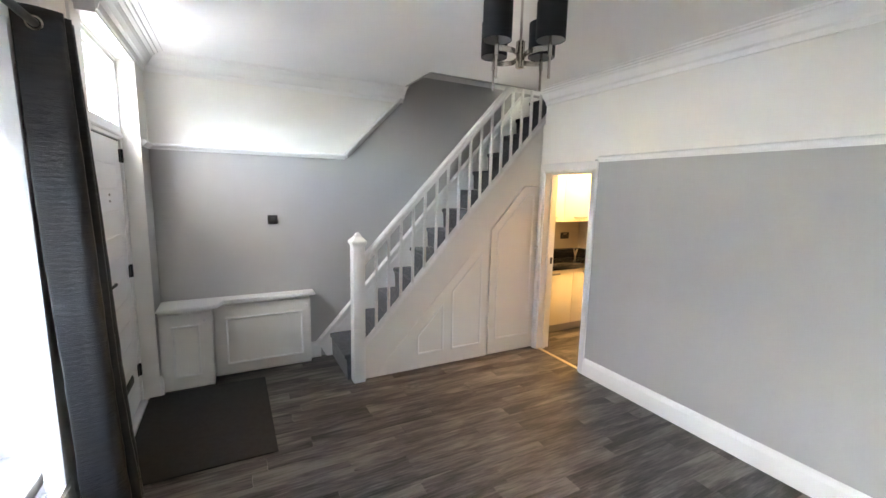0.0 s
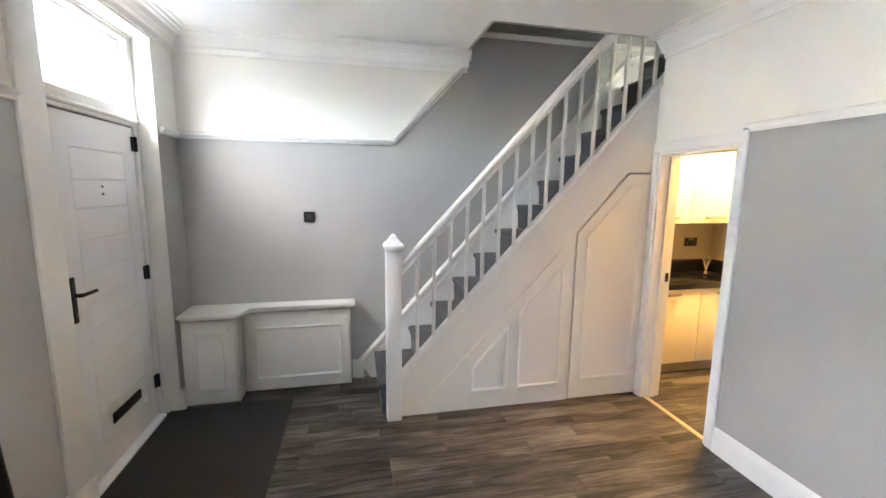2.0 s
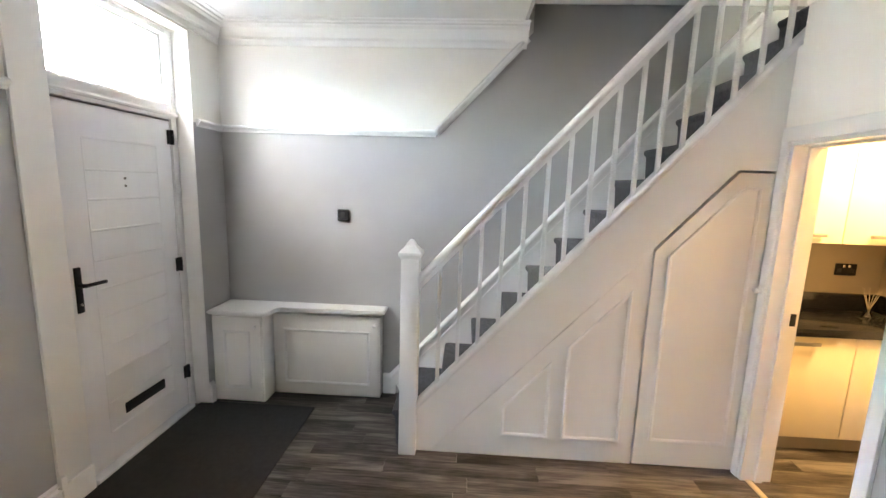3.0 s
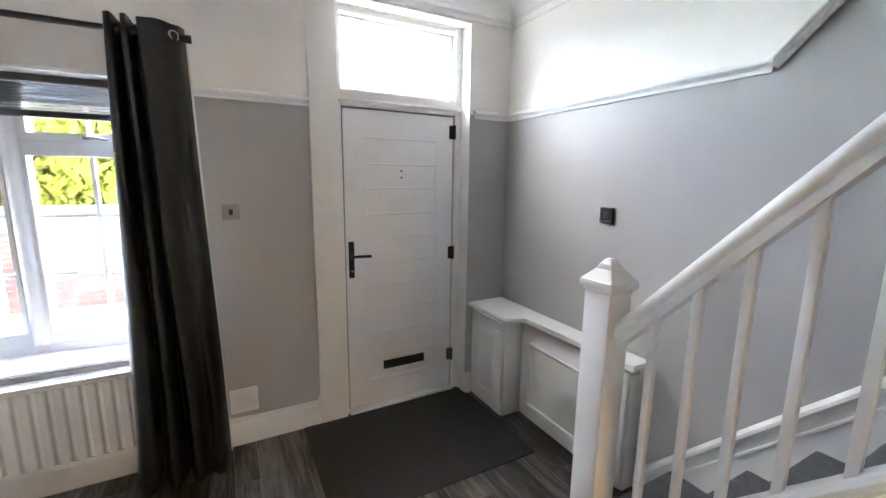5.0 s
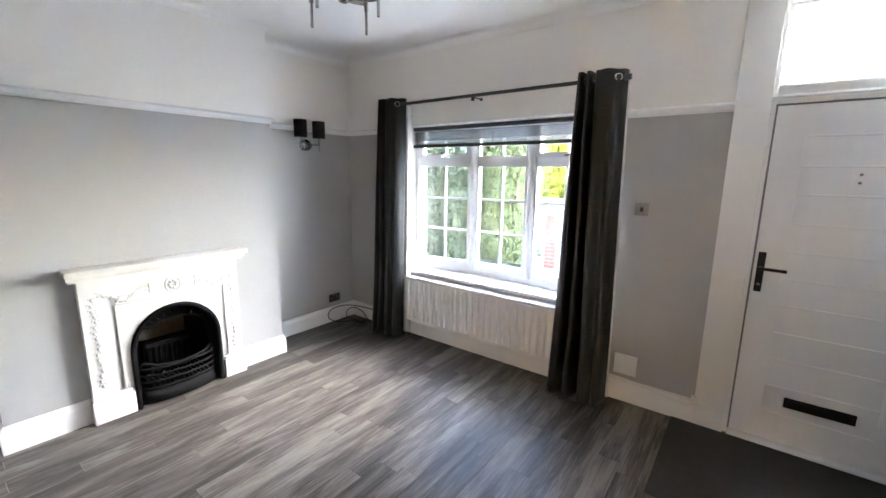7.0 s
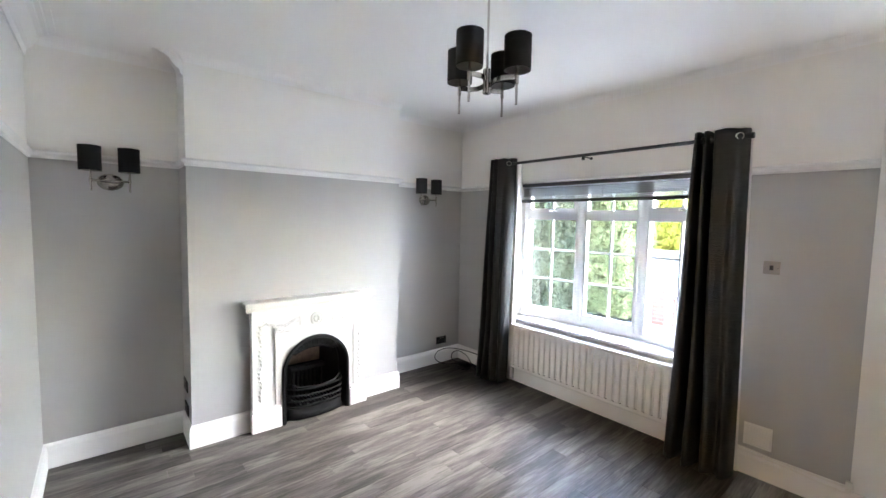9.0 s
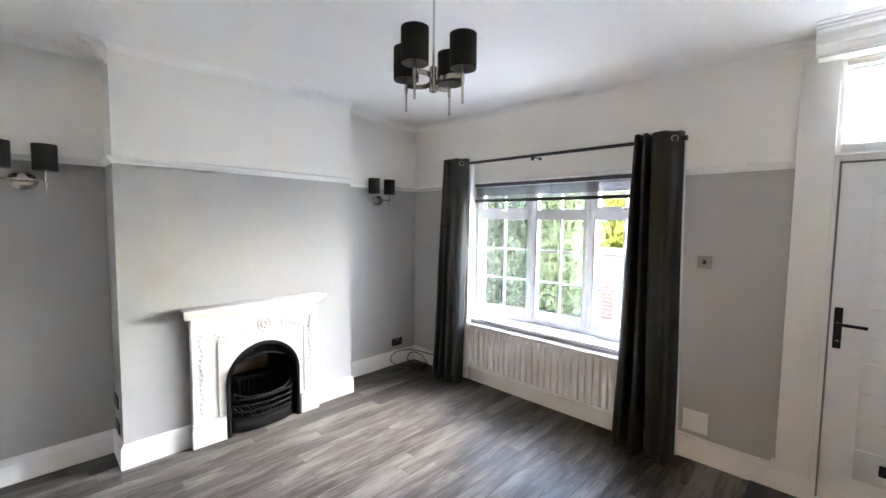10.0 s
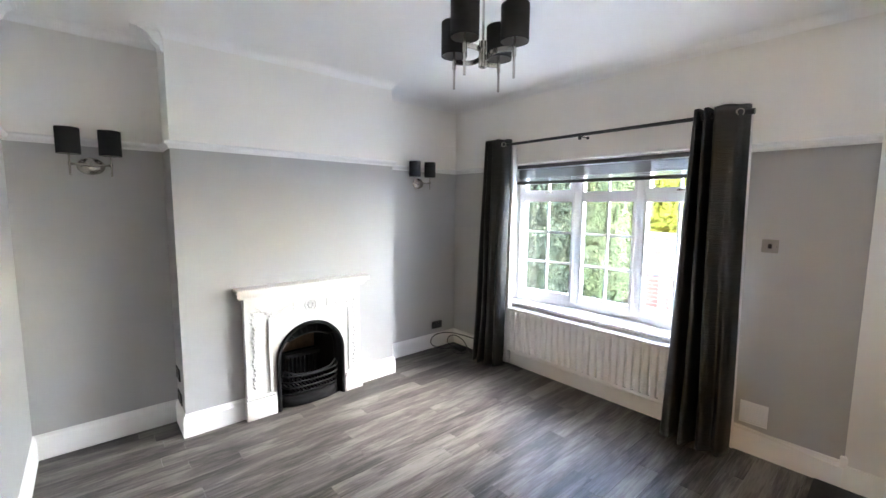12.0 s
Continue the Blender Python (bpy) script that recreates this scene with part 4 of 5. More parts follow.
# raised borders of the legs and the frieze
for sgn, xo, xi in ((-1, SX0, FC - FR), (1, SX1, FC + FR)):
    bm = B()
    xa, xb = sorted((xo - sgn * 0.022, xi + sgn * 0.028))
    beading(bm, [(xa, 0.20), (xb, 0.20), (xb, 0.87), (xa, 0.87)], SY, 0.012, 0.010)
    part("leg_border", bm, DIMPAINT, fire)
    # a climbing plant in relief
    bm = B()
    rr = random.Random(11)
    xm = (xo - sgn * 0.060)
    for kx in range(17):
        z = 0.245 + kx * 0.036
        x = xm + 0.008 * math.sin(kx * 1.4)
        bmesh.ops.create_icosphere(bm, subdivisions=1, radius=0.012 + 0.004 * rr.random(), matrix=Matrix.Translation((x, SY, z)) @ Matrix.Diagonal((1.0, 0.8, 1.2, 1)))
        for q in (-1, 1):
            bmesh.ops.create_icosphere(bm, subdivisions=1, radius=0.010, matrix=Matrix.Translation((x + q * 0.015, SY, z + 0.012)) @ Matrix.Rotation(q * 0.6, 4, "Y") @ Matrix.Diagonal((1.1, 0.5, 0.6, 1)))
    part("floral_relief", bm, DIMPAINT, fire)
# inner corner frame that follows the opening
for sgn in (-1, 1):
    bm = B()
    xi = FC + sgn * (FR + 0.048)
    box(bm, xi - 0.007, SY - 0.001, 0.19, xi + 0.007, SY + 0.010, 0.765, bevel=0.004)
    x2 = FC + sgn * 0.10
    box(bm, min(xi, x2), SY - 0.001, 0.758, max(xi, x2), SY + 0.010, 0.772, bevel=0.004)
    part("inner_border", bm, DIMPAINT, fire)
# swags and rosette of the frieze
for sgn in (-1, 1):
    bm = B()
    rr = random.Random(4)
    for kx in range(26):
        t = kx / 25
        x = FC + sgn * (0.155 + 0.26 * t)
        z = 0.832 - 0.030 * math.sin(math.pi * t) + 0.018 * math.sin(9 * t)
        bmesh.ops.create_icosphere(bm, subdivisions=1, radius=0.009 + 0.008 * rr.random(), matrix=Matrix.Translation((x, SY, z)) @ Matrix.Rotation(rr.uniform(-1, 1), 4, "Y") @ Matrix.Diagonal((1.4, 0.8, 0.8, 1)))
    ridge(bm, [(FC + sgn * (0.15 + 0.28 * k / 14), 0.868 - 0.045 * math.sin(math.pi * k / 14)) for k in range(15)], SY + 0.003, 0.006)
    ridge(bm, [(FC + sgn * 0.142, 0.80 + 0.075 * k / 4) for k in range(5)], SY + 0.002, 0.006)
    part("swag_relief", bm, DIMPAINT, fire)
bm = B()
ridge(bm, [(FC + 0.048 * math.cos(2 * math.pi * k / 24), 0.835 + 0.052 * math.sin(2 * math.pi * k / 24)) for k in range(25)], SY + 0.002, 0.007)
for k in range(7):
    a = 2 * math.pi * k / 7
    bmesh.ops.create_icosphere(bm, subdivisions=1, radius=0.014, matrix=Matrix.Translation((FC + 0.022 * math.cos(a), SY + 0.002, 0.835 + 0.024 * math.sin(a))) @ Matrix.Diagonal((1, 1.0, 1, 1)))
part("rosette", bm, DIMPAINT, fire)
# moulded shelf
bm = B()
prof = [(0.0, 0.945), (0.066, 0.945), (0.070, 0.959), (0.084, 0.965), (0.098, 0.977), (0.104, 0.991), (0.126, 0.995), (0.136, 1.003), (0.136, 1.017), (0.130, 1.027), (0.0, 1.027)]
a = [bm.verts.new((SX0 - 0.052 + (0.09 - min(d, 0.09) * 1.0) * 0.5, BY + d, z)) for d, z in prof]
b = [bm.verts.new((SX1 + 0.052 - (0.09 - min(d, 0.09) * 1.0) * 0.5, BY + d, z)) for d, z in prof]
for i in range(len(prof)):
    bm.faces.new([a[i], a[(i + 1) % len(prof)], b[(i + 1) % len(prof)], b[i]])
bm.faces.new(a[::-1])
bm.faces.new(b)
box(bm, SX0 - 0.062, BY, 0.997, SX1 + 0.062, BY + 0.138, 1.029, bevel=0.006)
part("mantel_shelf", bm, DIMPAINT, fire)
# black arched insert
insert = thing("fire_grate", (FC, BY, 0), "black cast-iron arched fire insert with an empty basket grate", "grate")


def arch_ring(bm, r0, r1, y0, y1, n=28):
    def pts(r):
        return [(FC + r, 0.0)] + [(FC + r * math.cos(math.pi * i / n), FS + r * math.sin(math.pi * i / n)) for i in range(n + 1)] + [(FC - r, 0.0)]
    q = [[bm.verts.new((x, y, z)) for x, z in pts(r)] for r, y in ((r0, y0), (r0, y1), (r1, y1), (r1, y0))]
    for a, b in zip(q, q[1:] + q[:1]):
        for i in range(len(a) - 1):
            bm.faces.new([a[i], a[i + 1], b[i + 1], b[i]])
    for i in (0, -1):
        bm.faces.new([q[0][i], q[1][i], q[2][i], q[3][i]])


bm = B()
arch_ring(bm, 0.291, 0.262, BY - 0.05, SY + 0.010)
arch_ring(bm, 0.284, 0.272, SY - 0.005, SY + 0.020)
part("arch_frame", bm, BLACK, insert)
bm = B()
arch_ring(bm, 0.2905, 0.240, BY - 0.05, BY - 0.035)
# cheeks that narrow to the back
for sgn in (-1, 1):
    v = [bm.verts.new(p) for p in ((FC + sgn * 0.262, BY - 0.04, 0), (FC + sgn * 0.15, YS + 0.03, 0), (FC + sgn * 0.15, YS + 0.03, 0.70), (FC + sgn * 0.262, BY - 0.04, 0.66))]
    bm.faces.new(v)
v = [bm.verts.new(p) for p in ((FC - 0.16, YS + 0.03, 0), (FC + 0.16, YS + 0.03, 0), (FC + 0.16, YS + 0.03, 0.38), (FC - 0.16, YS + 0.03, 0.38))]
bm.faces.new(v)
box(bm, FC - 0.285, YS + 0.001, 0.70, FC + 0.285, BY - 0.05, 0.715)
box(bm, FC - 0.29, YS + 0.001, 0.002, FC + 0.29, BY + 0.03, 0.012)
part("fireback", bm, BLACK, insert)
bm = B()
box(bm, FC - 0.17, YS + 0.004, 0.36, FC + 0.17, YS + 0.045, 0.69, bevel=0.01)
part("firebrick", bm, BRICKOLD, insert, "sooty brown firebrick back")
# hood with radiating leaves
bm = B()
n = 20
top = [(FC + 0.264 * math.cos(math.pi * (0.16 + 0.68 * i / n)), FS + 0.264 * math.sin(math.pi * (0.16 + 0.68 * i / n))) for i in range(n + 1)]
low = [(FC + 0.218 * math.cos(math.pi * (0.22 + 0.56 * i / n)), 0.545 + 0.045 * math.sin(math.pi * i / n)) for i in range(n + 1)]
r0 = [bm.verts.new((x, BY - 0.01, z)) for x, z in top]
r1 = [bm.verts.new((x, BY + 0.022, z)) for x, z in low]
r2 = [bm.verts.new((x, BY + 0.010, z - 0.014)) for x, z in low]
for a, b in ((r0, r1), (r1, r2)):
    for i in range(n):
        bm.faces.new([a[i], a[i + 1], b[i + 1], b[i]])
for i in range(1, n, 2):
    p, q = Vector((top[i][0], BY + 0.0, top[i][1])), Vector((low[i][0], BY + 0.024, low[i][1]))
    tube(bm, [p.lerp(q, 0.12), p.lerp(q, 0.5) + Vector((0, 0.008, 0)), p.lerp(q, 0.88)], 0.006, 6)
hood = part("hood", bm, BLACK, insert)
so = hood.modifiers.new("thickness", "SOLIDIFY")
so.thickness = 0.006


def bow(z, r, out, w=0.235, y0=BY + 0.012, n=18):
    return [(FC + w * math.sin(-math.pi / 2 + math.pi * i / n), y0 + out * math.cos(-math.pi / 2 + math.pi * i / n), z) for i in range(n + 1)]


for z, o, w in ((0.115, 0.075, 0.235), (0.165, 0.082, 0.238), (0.212, 0.088, 0.240), (0.262, 0.094, 0.242)):
    bm = B()
    tube(bm, bow(z, 0.008, o, w), 0.0085, 8)
    part("basket_bar", bm, BLACK, insert)
bm = B()
tube(bm, [(FC - 0.242, BY + 0.01, 0.262), (FC - 0.22, BY + 0.02, 0.30), (FC - 0.15, BY + 0.07, 0.275), (FC, BY + 0.106, 0.27), (FC + 0.15, BY + 0.07, 0.275), (FC + 0.22, BY + 0.02, 0.30), (FC + 0.242, BY + 0.01, 0.262)], 0.010, 8)
part("top_rail", bm, BLACK, insert)
bm = B()
n = 18
lo, hi = bow(0.010, 0, 0.085, 0.245), bow(0.098, 0, 0.078, 0.238)
v0, v1 = [bm.verts.new(p) for p in lo], [bm.verts.new(p) for p in hi]
for i in range(n):
    bm.faces.new([v0[i], v0[i + 1], v1[i + 1], v1[i]])
ash = part("ash_front", bm, BLACK, insert)
so = ash.modifiers.new("thickness", "SOLIDIFY")
so.thickness = 0.008
for i in range(13):
    bm = B()
    x = FC - 0.18 + 0.03 * i
    yy = BY + 0.012 + 0.07 * math.cos(math.asin((x - FC) / 0.24))
    box(bm, x - 0.006, BY - 0.16, 0.120, x + 0.006, yy, 0.134, bevel=0.002)
    part("grate_bar", bm, BLACK, insert)
for i in range(8):
    bm = B()
    x = FC - 0.125 + 0.0357 * i
    box(bm, x - 0.009, BY - 0.185, 0.13, x + 0.009, BY - 0.150, 0.345, bevel=0.005)
    part("back_rib", bm, BLACK, insert)
bm = B()
box(bm, FC - 0.155, BY - 0.20, 0.335, FC + 0.155, BY - 0.135, 0.375, bevel=0.010)
box(bm, FC - 0.150, BY - 0.21, 0.10, FC + 0.150, BY - 0.188, 0.35)
part("fire_shelf", bm, BLACK, insert)

# ---- cabinets by the front door ----
CT = 0.692


def cupboard(name, x0, x1, yf, label, bead, knob, gap=0.022):
    cab = thing(name, ((x0 + x1) / 2, YN, 0), label, "cabinet", "cabinets by the front door")
    bm = B()
    back = yf + (0.020 if gap < 0.025 else 0.075)
    box(bm, x0, yf + 0.020, 0.0, x1, YN - 0.001, CT - 0.045, bevel=0.003)
    box(bm, x0, back, CT - 0.045, x1, YN - 0.001, CT - 0.001)
    part("body", bm, SATIN, cab)
    bm = B()
    box(bm, x0 + 0.010, yf, 0.012, x1 - 0.010, yf + 0.019, CT - gap, bevel=0.004)
    d = part("cabinet_door", bm, SATIN, cab)
    bm = B()
    bx0, bx1, bz0, bz1 = bead
    beading(bm, [(bx0, bz0), (bx1, bz0), (bx1, bz1), (bx0, bz1)], yf, 0.020, 0.009)
    part("beading", bm, GLOSS, d)
    bm = B()
    lathe(bm, [(0.006, 0), (0.006, 0.010), (0.013, 0.016), (0.016, 0.024), (0.012, 0.031), (0.004, 0.034)], (knob[0], yf, knob[1]), (0, -1, 0), 16)
    part("knob", bm, GLOSS, d, "white round knob")
    return cab


cupboard("meter_cupboard", XR + 0.003, -0.022, 4.190, "small white cupboard by the front door, shut", (-0.315, -0.115, 0.115, 0.565), (-0.068, 0.605))
cupboard("low_cupboard", -0.018, 0.822, 4.345, "wide low white cupboard with a panelled door, shut", (0.075, 0.745, 0.105, 0.545), (0.785, 0.600), 0.028)
bm = B()
o = [(XR + 0.001, 4.155), (-0.005, 4.155), (0.020, 4.165), (0.040, 4.200), (0.048, 4.285), (0.070, 4.312), (0.862, 4.312), (0.862, YN - 0.001), (XR + 0.001, YN - 0.001)]
prism(bm, o, "z", CT, CT + 0.030)
bmesh.ops.bevel(bm, geom=[e for e in bm.edges if abs(e.verts[0].co.z - e.verts[1].co.z) < 0.001], offset=0.008, segments=3, affect="EDGES")
tagged(part("cupboard_top", bm, GLOSS), "white painted L-shaped top over the two cupboards", "worktop")

# door mat
bm = B()
box(bm, -0.488, 2.980, 0.001, 0.375, 4.165, 0.011, bevel=0.004)
tagged(part("door_mat", bm, MATTING), "large charcoal ribbed mat inside the front door", "door mat")

# ---- small fittings ----
th = thing("thermostat", (0.512, YN, 1.423), "square black and chrome room thermostat on the grey wall", "thermostat")
bm = B()
box(bm, 0.469, YN - 0.010, 1.380, 0.555, YN, 1.466, bevel=0.004)
part("face_plate", bm, HARD, th)
bm = B()
beading(bm, [(0.472, 1.383), (0.552, 1.383), (0.552, 1.463), (0.472, 1.463)], YN - 0.010, 0.010, 0.004)
part("rim", bm, ROD, th, "dark chrome rim")
bm = B()
box(bm, 0.491, YN - 0.014, 1.402, 0.533, YN - 0.009, 1.444, bevel=0.003)
part("display", bm, RUBBER, th)
sw = thing("light_switch", (XF, 2.658, 1.411), "square brushed-steel light switch with a black rocker", "light switch")
bm = B()
box(bm, XF, 2.614, 1.368, XF + 0.007, 2.702, 1.454, bevel=0.003)
part("face_plate", bm, PLATE, sw)
bm = B()
box(bm, XF + 0.006, 2.648, 1.396, XF + 0.011, 2.668, 1.426, bevel=0.002)
part("rocker", bm, RUBBER, sw)
for y in (2.625, 2.691):
    bm = B()
    lathe(bm, [(0.004, 0), (0.004, 0.002), (0.002, 0.003)], (XF + 0.007, y, 1.411), (1, 0, 0), 10)
    part("screw", bm, NICKEL, sw)
vent = thing("air_vent", (XF, 2.652, 0.28), "square white plastic air vent low on the grey wall", "air vent")
bm = B()
box(bm, XF, 2.576, 0.203, XF + 0.008, 2.730, 0.355, bevel=0.003)
part("backing", bm, GLOSS, vent)
for i in range(9):
    bm = B()
    z = 0.219 + i * 0.0145
    prism(bm, [(XF + 0.007, z - 0.005), (XF + 0.016, z - 0.006), (XF + 0.016, z - 0.003), (XF + 0.007, z + 0.004)], "y", 2.588, 2.718)
    part("slat", bm, GLOSS, vent)


def socket(name, c, u, n, label):
    """Double socket: centre, direction along the wall, normal."""
    c, u, n, w = Vector(c), Vector(u), Vector(n), Vector((0, 0, 1))
    m = Matrix((u, w, n)).transposed().to_4x4()
    m.translation = c
    s = thing(name, c, label, "socket", "wall sockets")

    def piece(nm, x0, y0, x1, y1, d0, d1, material, lb=""):
        bm = B()
        box(bm, x0, y0, d0, x1, y1, d1, bevel=min(0.003, (d1 - d0) * 0.4))
        bm.transform(m)
        return part(nm, bm, material, s, lb)
    piece("face_plate", -0.073, -0.043, 0.073, 0.043, 0, 0.008, HARD)
    for q in (-1, 1):
        piece("rocker", q * 0.018 - 0.009, 0.014, q * 0.018 + 0.009, 0.034, 0.007, 0.012, NICKEL, "steel rocker")
        piece("pin_holes", q * 0.045 - 0.014, -0.022, q * 0.045 + 0.014, 0.006, 0.007, 0.0088, RUBBER)
    return s


socket("wall_socket", (-0.242, YS, 0.262), (1, 0, 0), (0, 1, 0), "black double socket on the grey alcove wall")
socket("wall_socket", (BX1, -0.205, 0.225), (0, 1, 0), (1, 0, 0), "black double socket on the side of the chimney breast")
socket("wall_socket", (BX1, -0.225, 0.402), (0, 1, 0), (1, 0, 0), "black aerial outlet on the side of the chimney breast")
# leads on the floor
bm = B()
cpts = [(-0.34, -0.10, 0.02), (-0.22, -0.20, 0.012), (-0.13, -0.25, 0.05), (-0.105, -0.265, 0.10), (-0.15, -0.275, 0.15), (-0.25, -0.27, 0.168), (-0.36, -0.22, 0.165), (-0.44, -0.08, 0.15), (-0.47, 0.12, 0.14), (-0.475, 0.30, 0.13)]


def smooth(pts, k=6):
    res = []
    p = [Vector(q) for q in pts]
    for i in range(len(p) - 1):
        a, b, c, d = p[max(0, i - 1)], p[i], p[i + 1], p[min(len(p) - 1, i + 2)]
        for s in range(k):
            t = s / k
            res.append(0.5 * (2 * b + (c - a) * t + (2 * a - 5 * b + 4 * c - d) * t * t + (3 * b - a - 3 * c + d) * t ** 3))
    return res + [p[-1]]


tube(bm, smooth(cpts), 0.0050, 6)
tagged(part("black_lead", bm, RUBBER), "loose black cable looped against the skirting in the corner", "cable")
coil = thing("adaptor", (-0.36, -0.05, 0), "small black power adaptor lying among the leads", "adaptor")
bm = B()
box(bm, -0.405, -0.125, 0.001, -0.320, 0.020, 0.040, bevel=0.010)
part("adaptor_body", bm, RUBBER, coil)
for lead in ([(-0.345, -0.12, 0.02), (-0.30, -0.19, 0.06), (-0.33, -0.21, 0.12), (-0.39, -0.17, 0.14), (-0.43, -0.08, 0.10), (-0.42, 0.02, 0.03), (-0.38, 0.12, 0.008), (-0.36, 0.22, 0.008)],
             [(-0.36, 0.02, 0.02), (-0.33, 0.07, 0.010), (-0.27, 0.05, 0.006), (-0.25, -0.03, 0.006), (-0.29, -0.10, 0.006), (-0.36, -0.14, 0.010), (-0.42, -0.09, 0.012), (-0.42, 0.03, 0.012), (-0.40, 0.16, 0.008)]):
    bm = B()
    tube(bm, smooth(lead), 0.0048, 6)
    part("flex", bm, RUBBER, coil)
# white cables clipped on the skirting
for i, (zo, dr) in enumerate(((0.175, 0.010), (0.160, 0.028))):
    bm = B()
    tube(bm, smooth([(XF + 0.029 - 0.012 * (1 - i), 2.48, zo + 0.006), (XF + 0.029 - 0.012 * (1 - i), 2.62, zo + 0.002), (XF + 0.029, 2.78, zo - 0.004), (XF + 0.030, 2.92, zo - dr * 0.7), (XF + 0.031, 3.04, zo - dr), (XF + 0.032, 3.09, zo - dr + 0.004), (XF + 0.034, 3.115, zo + 0.012)]), 0.0052, 6)
    tagged(part("white_cable", bm, WHITECABLE), "white cable lying along the top of the skirting board", "cable")
bm = B()
box(bm, XF + 0.017, 3.082, 0.142, XF + 0.044, 3.112, 0.205, bevel=0.005)
tagged(part("cable_box", bm, WHITECABLE), "small white cable box at the foot of the door post", "junction box")


# ---- lamps, unlit ----
def shade(c, r, hgt, parent):
    bm = B()
    lathe(bm, [(r, 0), (r, hgt), (r - 0.002, hgt), (r - 0.002, 0), (r, 0)], c, (0, 0, 1), 36, close=False)
    s = part("shade", bm, SHADE, parent, "black drum shade")
    bm = B()
    lathe(bm, [(r - 0.0028, 0.002), (r - 0.0028, hgt - 0.002), (r - 0.0034, hgt - 0.002), (r - 0.0034, 0.002)], c, (0, 0, 1), 36, close=False)
    part("shade_lining", bm, SHADEIN, s)
    return s


CX, CY = 1.359, 1.8785
ch = thing("chandelier", (CX, CY, ZC), "four-arm brushed-nickel ceiling light with black drum shades, unlit", "ceiling light")
bm = B()
lathe(bm, [(0.040, -0.012), (0.046, -0.008), (0.046, 0.0)], (CX, CY, ZC), (0, 0, 1), 28)
part("ceiling_rose", bm, NICKEL, ch)
bm = B()
rod(bm, (CX, CY, 2.382), (CX, CY, ZC - 0.005), 0.0055)
part("stem", bm, NICKEL, ch)
bm = B()
lathe(bm, [(0.010, 0.0), (0.019, 0.004), (0.019, 0.115), (0.012, 0.122)], (CX, CY, 2.284), (0, 0, 1), 24)
part("hub", bm, NICKEL, ch)
for kx in range(4):
    a = radians(14 + 90 * kx)
    d, n = Vector((math.cos(a), math.sin(a), 0)), Vector((-math.sin(a), math.cos(a), 0))
    c = Vector((CX, CY, 2.327))
    pts2 = []
    for s in range(13):
        t = s / 12
        pts2.append(c + d * (0.016 + 0.142 * t) + n * ((0.036 if kx % 2 == 0 else -0.036) * math.sin(math.pi * t)) + Vector((0, 0, 0.012 * t)))
    bm = B()
    hh, ww = 0.011, 0.003
    prev = None
    for i, p in enumerate(pts2):
        tdir = (pts2[min(i + 1, 12)] - pts2[max(i - 1, 0)]).normalized()
        side = Vector((-tdir.y, tdir.x, 0)).normalized()
        ring = [bm.verts.new(p + side * (sx * ww) + Vector((0, 0, sz * hh))) for sx, sz in ((-1, -1), (1, -1), (1, 1), (-1, 1))]
        if prev:
            for q in range(4):
                bm.faces.new([prev[q], prev[(q + 1) % 4], ring[(q + 1) % 4], ring[q]])
        else:
            bm.faces.new(ring)
        prev = ring
    bm.faces.new(prev[::-1])
    arm = part("arm", bm, NICKEL, ch)
    e = pts2[-1]
    bm = B()
    rod(bm, (e.x, e.y, 2.214), (e.x, e.y, 2.407), 0.0058)
    rod(bm, (e.x, e.y, 2.307), (e.x, e.y, 2.357), 0.009)
    part("upright", bm, NICKEL, arm)
    bm = B()
    lathe(bm, [(0.012, 0.0), (0.014, 0.004), (0.014, 0.055), (0.010, 0.06)], (e.x, e.y, 2.392), (0, 0, 1), 18)
    part("lamp_holder", bm, PVC, arm)
    bm = B()
    for q in range(3):
        b = 2 * math.pi * q / 3
        rod(bm, (e.x, e.y, 2.407), (e.x + 0.058 * math.cos(b), e.y + 0.058 * math.sin(b), 2.407), 0.0016, seg=6)
    part("shade_ring", bm, NICKEL, arm)
    shade((e.x, e.y, 2.366), 0.062, 0.153, ch)


def sconce(cx):
    s = thing("wall_light", (cx, YS, 1.90), "two-arm nickel wall light with black drum shades, unlit", "wall light", "wall lights beside the chimney breast")
    bm = B()
    lathe(bm, [(0.056, 0.0), (0.056, 0.006), (0.050, 0.014), (0.034, 0.022), (0.012, 0.026)], (cx, YS, 1.888), (0, 1, 0), 30)
    for v in bm.verts:
        v.co.x = cx + (v.co.x - cx) * 1.30
    part("back_plate", bm, PEWTER, s)
    bm = B()
    rod(bm, (cx, YS + 0.02, 1.890), (cx, YS + 0.075, 1.890), 0.009)
    tube(bm, smooth([(cx - 0.102, YS + 0.080, 1.893), (cx - 0.05, YS + 0.088, 1.890), (cx, YS + 0.075, 1.888), (cx + 0.05, YS + 0.088, 1.890), (cx + 0.102, YS + 0.080, 1.893)]), 0.0070, 8)
    part("arm", bm, PEWTER, s)
    for sg in (-1, 1):
        x, y = cx + sg * 0.102, YS + 0.080
        bm = B()
        rod(bm, (x, y, 1.822), (x, y, 1.985), 0.0055)
        rod(bm, (x, y, 1.882), (x, y, 1.905), 0.008)
        u = part("upright", bm, NICKEL, s)
        bm = B()
        lathe(bm, [(0.012, 0.0), (0.013, 0.04)], (x, y, 1.975), (0, 0, 1), 16)
        part("lamp_holder", bm, PVC, u)
        shade((x, y, 1.954), 0.060, 0.160, s)
    return s


sconce(2.738)
sconce(0.038)

